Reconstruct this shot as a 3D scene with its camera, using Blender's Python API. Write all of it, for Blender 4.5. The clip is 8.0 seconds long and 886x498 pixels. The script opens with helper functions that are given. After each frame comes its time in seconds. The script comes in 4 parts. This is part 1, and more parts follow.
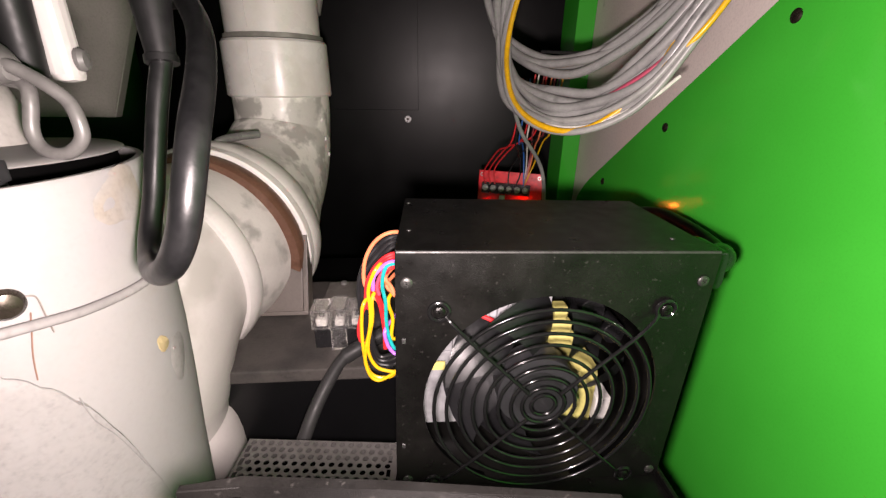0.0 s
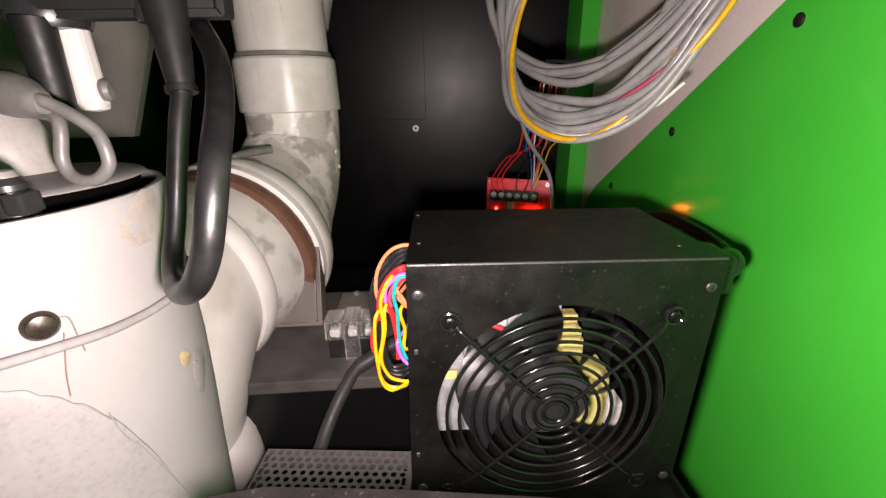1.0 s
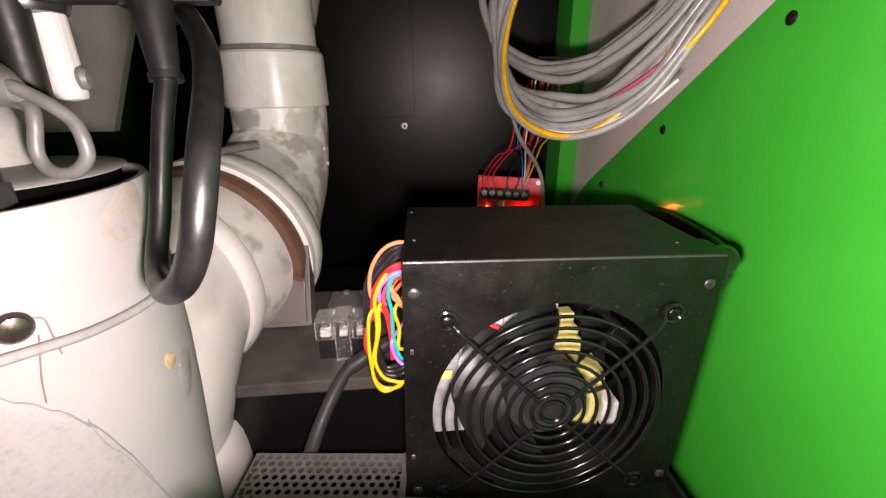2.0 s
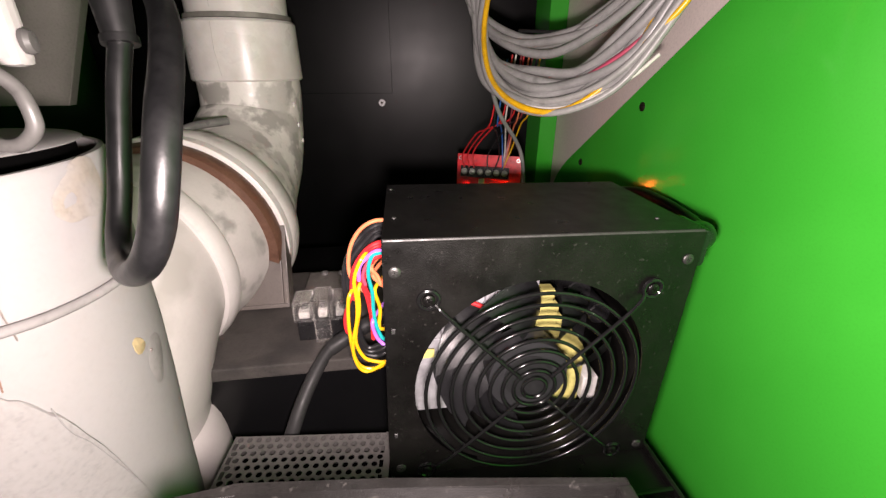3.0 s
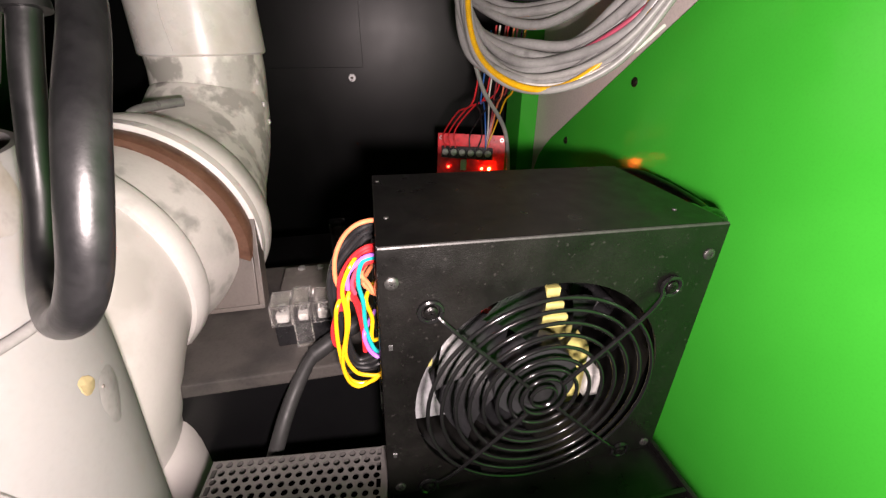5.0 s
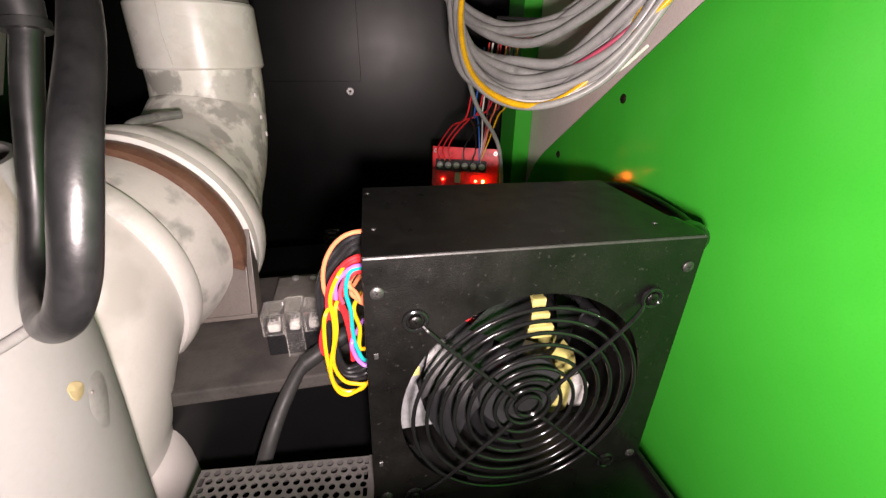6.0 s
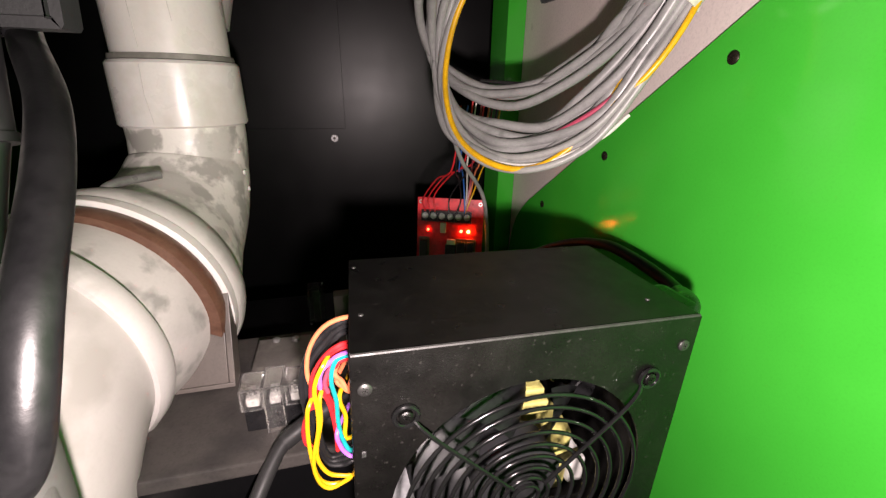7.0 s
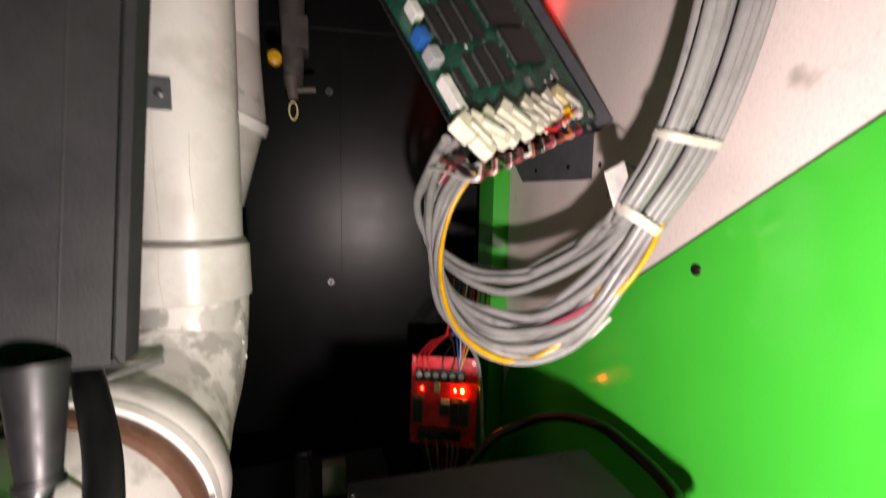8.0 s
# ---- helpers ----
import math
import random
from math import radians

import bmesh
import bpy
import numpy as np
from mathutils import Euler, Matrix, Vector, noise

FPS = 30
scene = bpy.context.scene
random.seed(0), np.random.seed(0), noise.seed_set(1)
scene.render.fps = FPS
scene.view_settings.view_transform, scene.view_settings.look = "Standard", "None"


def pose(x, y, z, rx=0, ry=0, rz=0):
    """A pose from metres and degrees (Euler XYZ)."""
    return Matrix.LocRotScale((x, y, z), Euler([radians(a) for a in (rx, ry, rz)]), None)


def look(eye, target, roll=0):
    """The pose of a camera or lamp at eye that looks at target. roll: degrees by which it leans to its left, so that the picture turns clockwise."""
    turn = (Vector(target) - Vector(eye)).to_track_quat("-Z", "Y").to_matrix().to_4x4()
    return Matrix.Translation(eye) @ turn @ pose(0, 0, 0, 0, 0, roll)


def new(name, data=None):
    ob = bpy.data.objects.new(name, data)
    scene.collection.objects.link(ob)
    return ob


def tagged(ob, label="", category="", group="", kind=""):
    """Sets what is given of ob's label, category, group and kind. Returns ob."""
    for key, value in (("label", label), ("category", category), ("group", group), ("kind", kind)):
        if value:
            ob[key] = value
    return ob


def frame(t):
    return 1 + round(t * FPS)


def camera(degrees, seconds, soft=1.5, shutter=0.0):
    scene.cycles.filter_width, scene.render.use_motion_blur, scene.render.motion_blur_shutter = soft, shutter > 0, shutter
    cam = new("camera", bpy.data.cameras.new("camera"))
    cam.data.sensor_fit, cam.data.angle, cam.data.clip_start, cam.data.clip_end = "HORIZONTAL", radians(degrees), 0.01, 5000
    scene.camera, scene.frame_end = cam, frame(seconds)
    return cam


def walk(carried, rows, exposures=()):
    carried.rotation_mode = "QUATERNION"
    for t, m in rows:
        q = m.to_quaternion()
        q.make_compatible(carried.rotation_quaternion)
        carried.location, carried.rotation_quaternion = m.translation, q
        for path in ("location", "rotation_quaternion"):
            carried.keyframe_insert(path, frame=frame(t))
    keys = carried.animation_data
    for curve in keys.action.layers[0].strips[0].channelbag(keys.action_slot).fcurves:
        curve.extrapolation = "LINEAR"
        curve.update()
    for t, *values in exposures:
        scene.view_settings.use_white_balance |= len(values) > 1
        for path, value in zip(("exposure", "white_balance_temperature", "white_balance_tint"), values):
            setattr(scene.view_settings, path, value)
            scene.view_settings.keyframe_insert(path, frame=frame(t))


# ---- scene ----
cam = camera(93.3, 8.0, soft=1.35, shutter=0.35)
PATH = [
    (0.0, look((0.0066, 0.0293, 0.4659), (0.0299, 0.3065, 0.3535), 0.68)),
    (0.5, look((0.0089, 0.0280, 0.4677), (0.0273, 0.3051, 0.3544), -0.68)),
    (1.0, look((0.0068, 0.0261, 0.4705), (0.0228, 0.3053, 0.3617), -1.13)),
    (1.5, look((0.0032, 0.0290, 0.4697), (0.0229, 0.3085, 0.3626), -0.91)),
    (3.0, look((0.0026, 0.0340, 0.4652), (0.0416, 0.3051, 0.3428), 0.07)),
    (3.5, look((0.0001, 0.0513, 0.4702), (0.0481, 0.3176, 0.3406), 0.20)),
    (4.0, look((-0.0045, 0.0641, 0.4624), (0.0498, 0.3263, 0.3270), 0.09)),
    (4.5, look((-0.0050, 0.0635, 0.4637), (0.0516, 0.3237, 0.3254), -0.00)),
    (6.0, look((-0.0001, 0.0554, 0.4674), (0.0583, 0.3193, 0.3373), 0.61)),
    (6.5, look((0.0016, 0.0658, 0.4689), (0.0675, 0.3323, 0.3479), 1.02)),
    (7.0, look((-0.0000, 0.0689, 0.4836), (0.0718, 0.3394, 0.3755), 0.87)),
    (7.5, look((0.0001, 0.0720, 0.4769), (0.0779, 0.3422, 0.3723), 1.49)),
    (7.6, look((-0.0003, 0.0744, 0.4829), (0.0807, 0.3468, 0.3868), 1.60)),
    (7.7, look((-0.0017, 0.0694, 0.4999), (0.0809, 0.3460, 0.4182), 1.61)),
    (7.8, look((-0.0033, 0.0665, 0.5161), (0.0807, 0.3477, 0.4538), 1.75)),
    (7.9, look((-0.0050, 0.0696, 0.5294), (0.0794, 0.3538, 0.4834), 1.33)),
    (8.0, look((-0.0062, 0.0684, 0.5422), (0.0764, 0.3550, 0.5103), 0.89)),
]
walk(cam, PATH, [(0.0, 0.0), (3.0, 0.07), (4.5, 0.28), (6.0, 0.24), (7.5, 0.33), (8.0, 0.55)])
# ---- end of path ----
# ---- light: a hand torch shining in through the open service door ----
world = bpy.data.worlds.new("world")
scene.world = world
world.use_nodes = True
world.node_tree.nodes["Background"].inputs["Color"].default_value = (0.003, 0.003, 0.003, 1)
world.node_tree.nodes["Background"].inputs["Strength"].default_value = 1.0
torch = new("torch_light", bpy.data.lights.new("torch_light", "POINT"))
torch.data.energy, torch.data.shadow_soft_size = 6.8, 0.007
torch.data.color = (1.0, 0.832, 0.82)
torch.location = (0.004, 0.040, 0.4465)


# ---- helpers of this scene ----
def finish(ob, bm, material, smooth=35):
    bmesh.ops.recalc_face_normals(bm, faces=bm.faces)
    bm.edges.index_update()
    crisp = [e.index for e in bm.edges if not e.smooth]
    bm.to_mesh(ob.data)
    bm.free()
    for m in material if isinstance(material, (list, tuple)) else [material]:
        ob.data.materials.append(m)
    if smooth:
        ob.data.polygons.foreach_set("use_smooth", [True] * len(ob.data.polygons))
        ob.data.set_sharp_from_angle(angle=radians(smooth))
        for i in crisp:
            ob.data.edges[i].use_edge_sharp = True
    return ob


def thing(name, label, category, bm=None, material=None, group="", kind="", at=None, smooth=35):
    """A top-level thing: a mesh, or an Empty that parents its parts."""
    ob = new(name, bpy.data.meshes.new(name) if bm else None)
    if bm:
        finish(ob, bm, material, smooth)
    if at is not None:
        ob.matrix_world = at
    return tagged(ob, label, category, group, kind)


def part(name, bm, material, parent, label="", smooth=35):
    ob = new(name, bpy.data.meshes.new(name))
    finish(ob, bm, material, smooth)
    ob.parent = parent
    return tagged(ob, label)


def shared(name, mesh, parent, m, label=""):
    ob = new(name, mesh)
    ob.parent = parent
    ob.matrix_basis = m
    return tagged(ob, label)


def mesh_of(name, bm, material, smooth=35):
    me = bpy.data.meshes.new(name)
    bmesh.ops.recalc_face_normals(bm, faces=bm.faces)
    bm.to_mesh(me)
    bm.free()
    me.materials.append(material)
    if smooth:
        me.polygons.foreach_set("use_smooth", [True] * len(me.polygons))
        me.set_sharp_from_angle(angle=radians(smooth))
    return me


def box(lo, hi, bevel=0.0, bm=None, m=None):
    """An upright block from corner to corner, with bevelled edges."""
    bm = bm or bmesh.new()
    lo, hi = Vector(lo), Vector(hi)
    got = bmesh.ops.create_cube(bm, size=1.0, matrix=Matrix.Translation((lo + hi) / 2) @ Matrix.Diagonal((*(hi - lo), 1)))
    verts = got["verts"]
    if bevel:
        edges = list({e for v in verts for e in v.link_edges})
        out = bmesh.ops.bevel(bm, geom=edges, offset=bevel, segments=2, affect="EDGES", profile=0.6)
        verts = list({v for v in out["verts"]} | {v for v in verts if v.is_valid})
        for f in {f for v in verts for f in v.link_faces}:
            f.normal_update()
            if max(abs(c) for c in f.normal) > 0.999:
                for e in f.edges:
                    e.smooth = False
    if m is not None:
        bmesh.ops.transform(bm, matrix=m, verts=[v for v in verts if v.is_valid])
    return bm


def smooth_line(points, steps=8):
    """A Catmull-Rom line through the points."""
    p = [Vector(q) for q in points]
    p = [2 * p[0] - p[1]] + p + [2 * p[-1] - p[-2]]
    out = []
    for a, b, c, d in zip(p, p[1:], p[2:], p[3:]):
        for i in range(steps):
            t = i / steps
            out.append(0.5 * (2 * b + (c - a) * t + (2 * a - 5 * b + 4 * c - d) * t * t + (3 * b - a - 3 * c + d) * t ** 3))
    return out + [p[-2]]


def tube(points, radius, seg=12, bm=None, caps=True):
    """A round tube along a line; radius: one number or one for each point."""
    bm = bm or bmesh.new()
    pts = [Vector(q) for q in points]
    rad = radius if isinstance(radius, (list, tuple)) else [radius] * len(pts)
    way = [(pts[min(i + 1, len(pts) - 1)] - pts[max(i - 1, 0)]).normalized() for i in range(len(pts))]
    side = way[0].orthogonal().normalized()
    rings = []
    for q, w, r in zip(pts, way, rad):
        side = (side - w * side.dot(w)).normalized()
        up = w.cross(side)
        rings.append([bm.verts.new(q + r * (math.cos(a) * side + math.sin(a) * up)) for a in (2 * math.pi * k / seg for k in range(seg))])
    for a, b in zip(rings, rings[1:]):
        for k in range(seg):
            bm.faces.new((a[k], a[(k + 1) % seg], b[(k + 1) % seg], b[k]))
    if caps:
        bm.faces.new(rings[0][::-1])
        bm.faces.new(rings[-1])
    return bm


def lathe(profile, seg=48, m=None, bm=None, close=False):
    """Turns (radius, height) pairs round z."""
    bm = bm or bmesh.new()
    m = m or Matrix()
    rings = [[bm.verts.new(m @ Vector((r * math.cos(a), r * math.sin(a), h))) for a in (2 * math.pi * k / seg for k in range(seg))] for r, h in profile]
    pairs = list(zip(rings, rings[1:])) + ([(rings[-1], rings[0])] if close else [])
    for a, b in pairs:
        for k in range(seg):
            bm.faces.new((a[k], a[(k + 1) % seg], b[(k + 1) % seg], b[k]))
    if not close:
        for ring in (rings[0], rings[-1]):
            bm.faces.new(ring)
    return bm


def prism(outline, depth, m=None, bevel=0.0):
    """A plate with a given outline in x and y, thick in z."""
    bm = bmesh.new()
    low = [bm.verts.new((x, y, 0)) for x, y in outline]
    top = [bm.verts.new((x, y, depth)) for x, y in outline]
    bm.faces.new(low[::-1])
    bm.faces.new(top)
    n = len(outline)
    for k in range(n):
        bm.faces.new((low[k], low[(k + 1) % n], top[(k + 1) % n], top[k]))
    if bevel:
        bmesh.ops.bevel(bm, geom=[e for e in bm.edges if abs(e.verts[0].co.z - e.verts[1].co.z) < 1e-7], offset=bevel, segments=2, affect="EDGES")
        for f in bm.faces:
            f.normal_update()
            if abs(f.normal.z) > 0.999 or abs(f.normal.z) < 0.001:
                for e in f.edges:
                    if abs(e.verts[0].co.z - e.verts[1].co.z) < 1e-7:
                        e.smooth = False
    if m is not None:
        bmesh.ops.transform(bm, matrix=m, verts=bm.verts)
    return bm


def axis_frame(at, ahead):
    """A pose whose z points ahead."""
    return Matrix.Translation(at) @ Vector(ahead).to_track_quat("Z", "Y").to_matrix().to_4x4()


# ---- materials ----
def surface(name, base, rough=0.5, metal=0.0, second=None, scale=30.0, mix=(0.45, 0.65), fine=0.12, fine_scale=600.0, bump=0.0, bump_scale=900.0, stain=None, stain_scale=14.0, stain_mix=(0.56, 0.66), rough_vary=0.1, coat=0.0, spec=0.5):
    m = bpy.data.materials.new(name)
    m.use_nodes = True
    nt = m.node_tree
    b = nt.nodes["Principled BSDF"]
    b.inputs["Metallic"].default_value = metal
    b.inputs["Specular IOR Level"].default_value = spec
    b.inputs["Coat Weight"].default_value = coat
    b.inputs["Coat Roughness"].default_value = 0.12
    co = nt.nodes.new("ShaderNodeTexCoord")

    def noise_at(s, detail=4.0):
        n = nt.nodes.new("ShaderNodeTexNoise")
        n.inputs["Scale"].default_value, n.inputs["Detail"].default_value = s, detail
        nt.links.new(co.outputs["Object"], n.inputs["Vector"])
        return n.outputs["Fac"]

    def ramp(value, lo, hi, to_lo=0.0, to_hi=1.0):
        r = nt.nodes.new("ShaderNodeMapRange")
        r.inputs["From Min"].default_value, r.inputs["From Max"].default_value = lo, hi
        r.inputs["To Min"].default_value, r.inputs["To Max"].default_value = to_lo, to_hi
        nt.links.new(value, r.inputs["Value"])
        return r.outputs["Result"]

    def blend(fac, a, c, kind="MIX"):
        x = nt.nodes.new("ShaderNodeMix")
        x.data_type, x.blend_type = "RGBA", kind
        nt.links.new(fac, x.inputs["Factor"])
        for value, slot in ((a, x.inputs[6]), (c, x.inputs[7])):
            if isinstance(value, tuple):
                slot.default_value = (*value, 1)
            else:
                nt.links.new(value, slot)
        return x.outputs[2]

    second = second or tuple(0.82 * v for v in base)
    colour = blend(ramp(noise_at(scale), *mix), base, second)
    dark = tuple(max(0.0, 1 - 3 * fine) for _ in range(3))
    colour = blend(ramp(noise_at(fine_scale, 2.0), 0.35, 0.75, 0.0, 0.6), colour, blend(ramp(noise_at(fine_scale * 0.6, 1.0), 0.3, 0.7), (1.0, 1.0, 1.0), dark), "MULTIPLY")
    if stain:
        colour = blend(ramp(noise_at(stain_scale, 6.0), *stain_mix), colour, stain)
    nt.links.new(colour, b.inputs["Base Color"])
    nt.links.new(ramp(noise_at(scale * 2.3), 0.3, 0.7, max(0.02, rough - rough_vary), min(1.0, rough + rough_vary)), b.inputs["Roughness"])
    if bump:
        k = nt.nodes.new("ShaderNodeBump")
        k.inputs["Strength"].default_value, k.inputs["Distance"].default_value = bump, 0.0006
        nt.links.new(noise_at(bump_scale, 3.0), k.inputs["Height"])
        nt.links.new(k.outputs["Normal"], b.inputs["Normal"])
    return m


def glowing(name, colour, strength):
    m = surface(name, colour, 0.3)
    b = m.node_tree.nodes["Principled BSDF"]
    b.inputs["Emission Color"].default_value = (*colour, 1)
    b.inputs["Emission Strength"].default_value = strength
    return m


def clear(name, colour=(0.95, 0.95, 0.93), rough=0.08, transmission=0.9):
    m = surface(name, colour, rough)
    m.node_tree.nodes["Principled BSDF"].inputs["Transmission Weight"].default_value = transmission
    return m


def milky(m, weight, depth):
    b = m.node_tree.nodes["Principled BSDF"]
    b.inputs["Subsurface Weight"].default_value = weight
    b.inputs["Subsurface Radius"].default_value = (1.0, 0.8, 0.7)
    b.inputs["Subsurface Scale"].default_value = depth
    return m


black_wall = surface("black_painted_board", (0.0038, 0.0038, 0.0043), 0.36, spec=0.38, second=(0.005, 0.005, 0.0055), scale=9, bump=0.06, bump_scale=420, rough_vary=0.02)
green_paint = surface("green_paint", (0.048, 0.425, 0.033), 0.12, second=(0.054, 0.455, 0.037), scale=10, bump=0.02, bump_scale=900, fine=0.05, fine_scale=900, stain=(0.02, 0.2, 0.012), stain_scale=70, stain_mix=(0.78, 0.84), rough_vary=0.02)
# the green paint at quarter strength: dimness and weak bounce put into the colour
dimmed_green = surface("dimmed_green_paint", (0.012, 0.10, 0.009), 0.4, scale=10, spec=0.3)
rear_grey = surface("grey_rear_panel", (0.30, 0.275, 0.255), 0.5, second=(0.24, 0.22, 0.205), scale=14)
white_panel = surface("white_laminate", (0.74, 0.66, 0.615), 0.45, second=(0.68, 0.60, 0.56), scale=12, stain=(0.42, 0.37, 0.33), stain_scale=22, stain_mix=(0.66, 0.74), bump=0.05)
steel_black = surface("black_powder_coat", (0.0038, 0.0036, 0.0034), 0.34, spec=0.31, second=(0.0065, 0.006, 0.0056), scale=40, bump=0.22, bump_scale=2200, fine=0.25, fine_scale=1500, stain=(0.016, 0.015, 0.014), stain_scale=420, stain_mix=(0.64, 0.72), rough_vary=0.08)
# a lighter grey than the casing coat, for its front edge and dimples
steel_edge = surface("lighter_black_coat", (0.035, 0.034, 0.033), 0.5, metal=0.2, scale=200)
black_plastic = surface("black_plastic", (0.013, 0.013, 0.014), 0.3, scale=80, rough_vary=0.08)
fan_black = surface("black_fan_plastic", (0.022, 0.022, 0.024), 0.38, scale=60, rough_vary=0.04)
black_gloss = surface("black_gloss_wire", (0.007, 0.007, 0.0072), 0.15, spec=0.5, coat=0.0, scale=120, rough_vary=0.05)
rubber = surface("black_rubber_cable", (0.0036, 0.0036, 0.0039), 0.38, spec=0.34, second=(0.006, 0.006, 0.0063), scale=60, fine=0.2, bump=0.06, rough_vary=0.08)
dark_box = surface("dark_grey_box", (0.0095, 0.0099, 0.0101), 0.55, spec=0.2, scale=25, bump=0.15, bump_scale=900)
pvc = surface("dusty_white_pvc", (0.80, 0.760, 0.735), 0.34, second=(0.73, 0.690, 0.662), scale=14, stain=(0.64, 0.60, 0.56), stain_scale=16, stain_mix=(0.58, 0.70), fine=0.03, rough_vary=0.12)
# dusty white PVC again, colour darkened so the near torch doesn't burn it out
bend_dimmed = surface("dimmed_dusty_pvc", (0.50, 0.473, 0.452), 0.45, second=(0.45, 0.425, 0.403), scale=16, stain=(0.38, 0.358, 0.335), stain_scale=22, stain_mix=(0.56, 0.68), fine=0.03, rough_vary=0.1)
# the bead's white, darkened a little less for the same torch glare
bead_dimmed = surface("dimmed_duct_bead", (0.58, 0.553, 0.532), 0.45, second=(0.52, 0.495, 0.474), scale=20, stain=(0.42, 0.40, 0.378), stain_scale=40, stain_mix=(0.60, 0.70), fine=0.03)
flare_grey = surface("dusty_flare", (0.60, 0.575, 0.545), 0.45, second=(0.47, 0.45, 0.425), scale=30, mix=(0.44, 0.58), stain=(0.38, 0.362, 0.34), stain_scale=36, stain_mix=(0.58, 0.68), fine=0.03)
pvc_smeared = surface("glue_smeared_pvc", (0.80, 0.765, 0.725), 0.42, second=(0.55, 0.525, 0.495), scale=38, mix=(0.465, 0.535), fine=0.04, stain=(0.41, 0.392, 0.367), stain_scale=42, stain_mix=(0.53, 0.61), rough_vary=0.15)
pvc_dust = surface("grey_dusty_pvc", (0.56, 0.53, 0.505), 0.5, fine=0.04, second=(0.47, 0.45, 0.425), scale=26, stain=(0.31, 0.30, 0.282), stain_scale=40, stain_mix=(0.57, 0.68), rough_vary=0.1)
# white plastic with its base lowered to grey, to offset the close torch
housing_dimmed = surface("dimmed_white_plastic", (0.200, 0.193, 0.190), 0.6, spec=0.25, second=(0.194, 0.186, 0.181), scale=9, stain=(0.188, 0.170, 0.150), stain_scale=16, stain_mix=(0.56, 0.66), fine=0.03, bump=0.04, bump_scale=120)
gasket_brown = surface("brown_rubber_seal", (0.115, 0.055, 0.034), 0.5, second=(0.16, 0.085, 0.055), scale=60, stain=(0.09, 0.042, 0.026), stain_scale=60)
flange_grey = surface("dusty_grey_flange", (0.125, 0.108, 0.096), 0.5, second=(0.085, 0.073, 0.064), scale=30, stain=(0.17, 0.115, 0.085), stain_scale=22, stain_mix=(0.6, 0.75))
shelf_grey = surface("dusty_shelf_board", (0.058, 0.052, 0.047), 0.75, second=(0.034, 0.031, 0.029), scale=35, stain=(0.082, 0.074, 0.067), stain_scale=30, fine=0.2, bump=0.2, bump_scale=700)
dusty_plate = surface("dusty_grey_plate", (0.115, 0.105, 0.096), 0.6, second=(0.085, 0.078, 0.071), scale=40, stain=(0.15, 0.137, 0.125), stain_scale=70)
zinc = surface("zinc_steel", (0.20, 0.195, 0.19), 0.36, metal=0.2, second=(0.15, 0.147, 0.143), scale=60, rough_vary=0.12)
perf_steel = surface("perforated_steel", (0.155, 0.148, 0.142), 0.45, metal=0.55, second=(0.135, 0.128, 0.122), scale=90, mix=(0.42, 0.58), stain=(0.12, 0.115, 0.11), stain_scale=60, stain_mix=(0.58, 0.72))
dark_screw = surface("dark_bronze_screw", (0.045, 0.036, 0.028), 0.3, metal=0.7, scale=200)
relief_black = surface("soft_black_rubber", (0.0055, 0.0055, 0.0057), 0.5, spec=0.22, scale=60)
# black of the fan frame; elsewhere it paints deep shade inside gaps and holes
matte_black = surface("black_frame_and_gap_shade", (0.0008, 0.0008, 0.0008), 0.9, spec=0.02, scale=40)
casing_zinc = surface("dull_zinc_screw", (0.09, 0.088, 0.085), 0.4, metal=0.8, scale=300)
terminal_steel = surface("plated_terminal_screw", (0.62, 0.61, 0.60), 0.35, metal=0.35, scale=300)
bright_screw = surface("bright_screw", (0.5, 0.5, 0.5), 0.28, metal=0.95, scale=200)
grey_cable = surface("grey_pvc_cable", (0.245, 0.246, 0.24), 0.38, second=(0.195, 0.196, 0.191), scale=50, stain=(0.10, 0.10, 0.097), stain_scale=60, stain_mix=(0.62, 0.72), rough_vary=0.08)
loop_grey = surface("dusty_grey_cord", (0.095, 0.092, 0.088), 0.45, scale=60)
motor_white = surface("dusty_motor_cover", (0.26, 0.248, 0.232), 0.5, scale=14, second=(0.20, 0.19, 0.178))
socket_white = surface("white_socket_plastic", (0.42, 0.405, 0.39), 0.45, scale=30, fine=0.02)
pale_cable = surface("pale_grey_cable", (0.27, 0.268, 0.258), 0.4, scale=50)
hose_grey = surface("grey_translucent_hose", (0.165, 0.158, 0.154), 0.8, scale=60, spec=0.1)
glue_line_grey = surface("old_glue", (0.20, 0.19, 0.17), 0.6, second=(0.30, 0.285, 0.26), scale=60)
# chalky white skirt, base lowered like the shell's against the close torch
skirt_dimmed = surface("dimmed_chalky_plastic", (0.190, 0.183, 0.179), 0.7, spec=0.2, second=(0.176, 0.169, 0.165), scale=22, mix=(0.40, 0.62), stain=(0.160, 0.154, 0.149), stain_scale=30, stain_mix=(0.60, 0.72), bump=0.05, bump_scale=200)
film_grey = surface("dried_glue_film", (0.188, 0.180, 0.174), 0.55, scale=60)
patch_cream = surface("yellowed_plastic", (0.200, 0.180, 0.153), 0.6, spec=0.25, second=(0.202, 0.190, 0.178), scale=70, mix=(0.40, 0.62))
glue_cream = surface("dried_glue", (0.30, 0.24, 0.13), 0.5, scale=200)
lead_grey = surface("dull_grey_sheath", (0.028, 0.028, 0.028), 0.5, spec=0.3, scale=50)
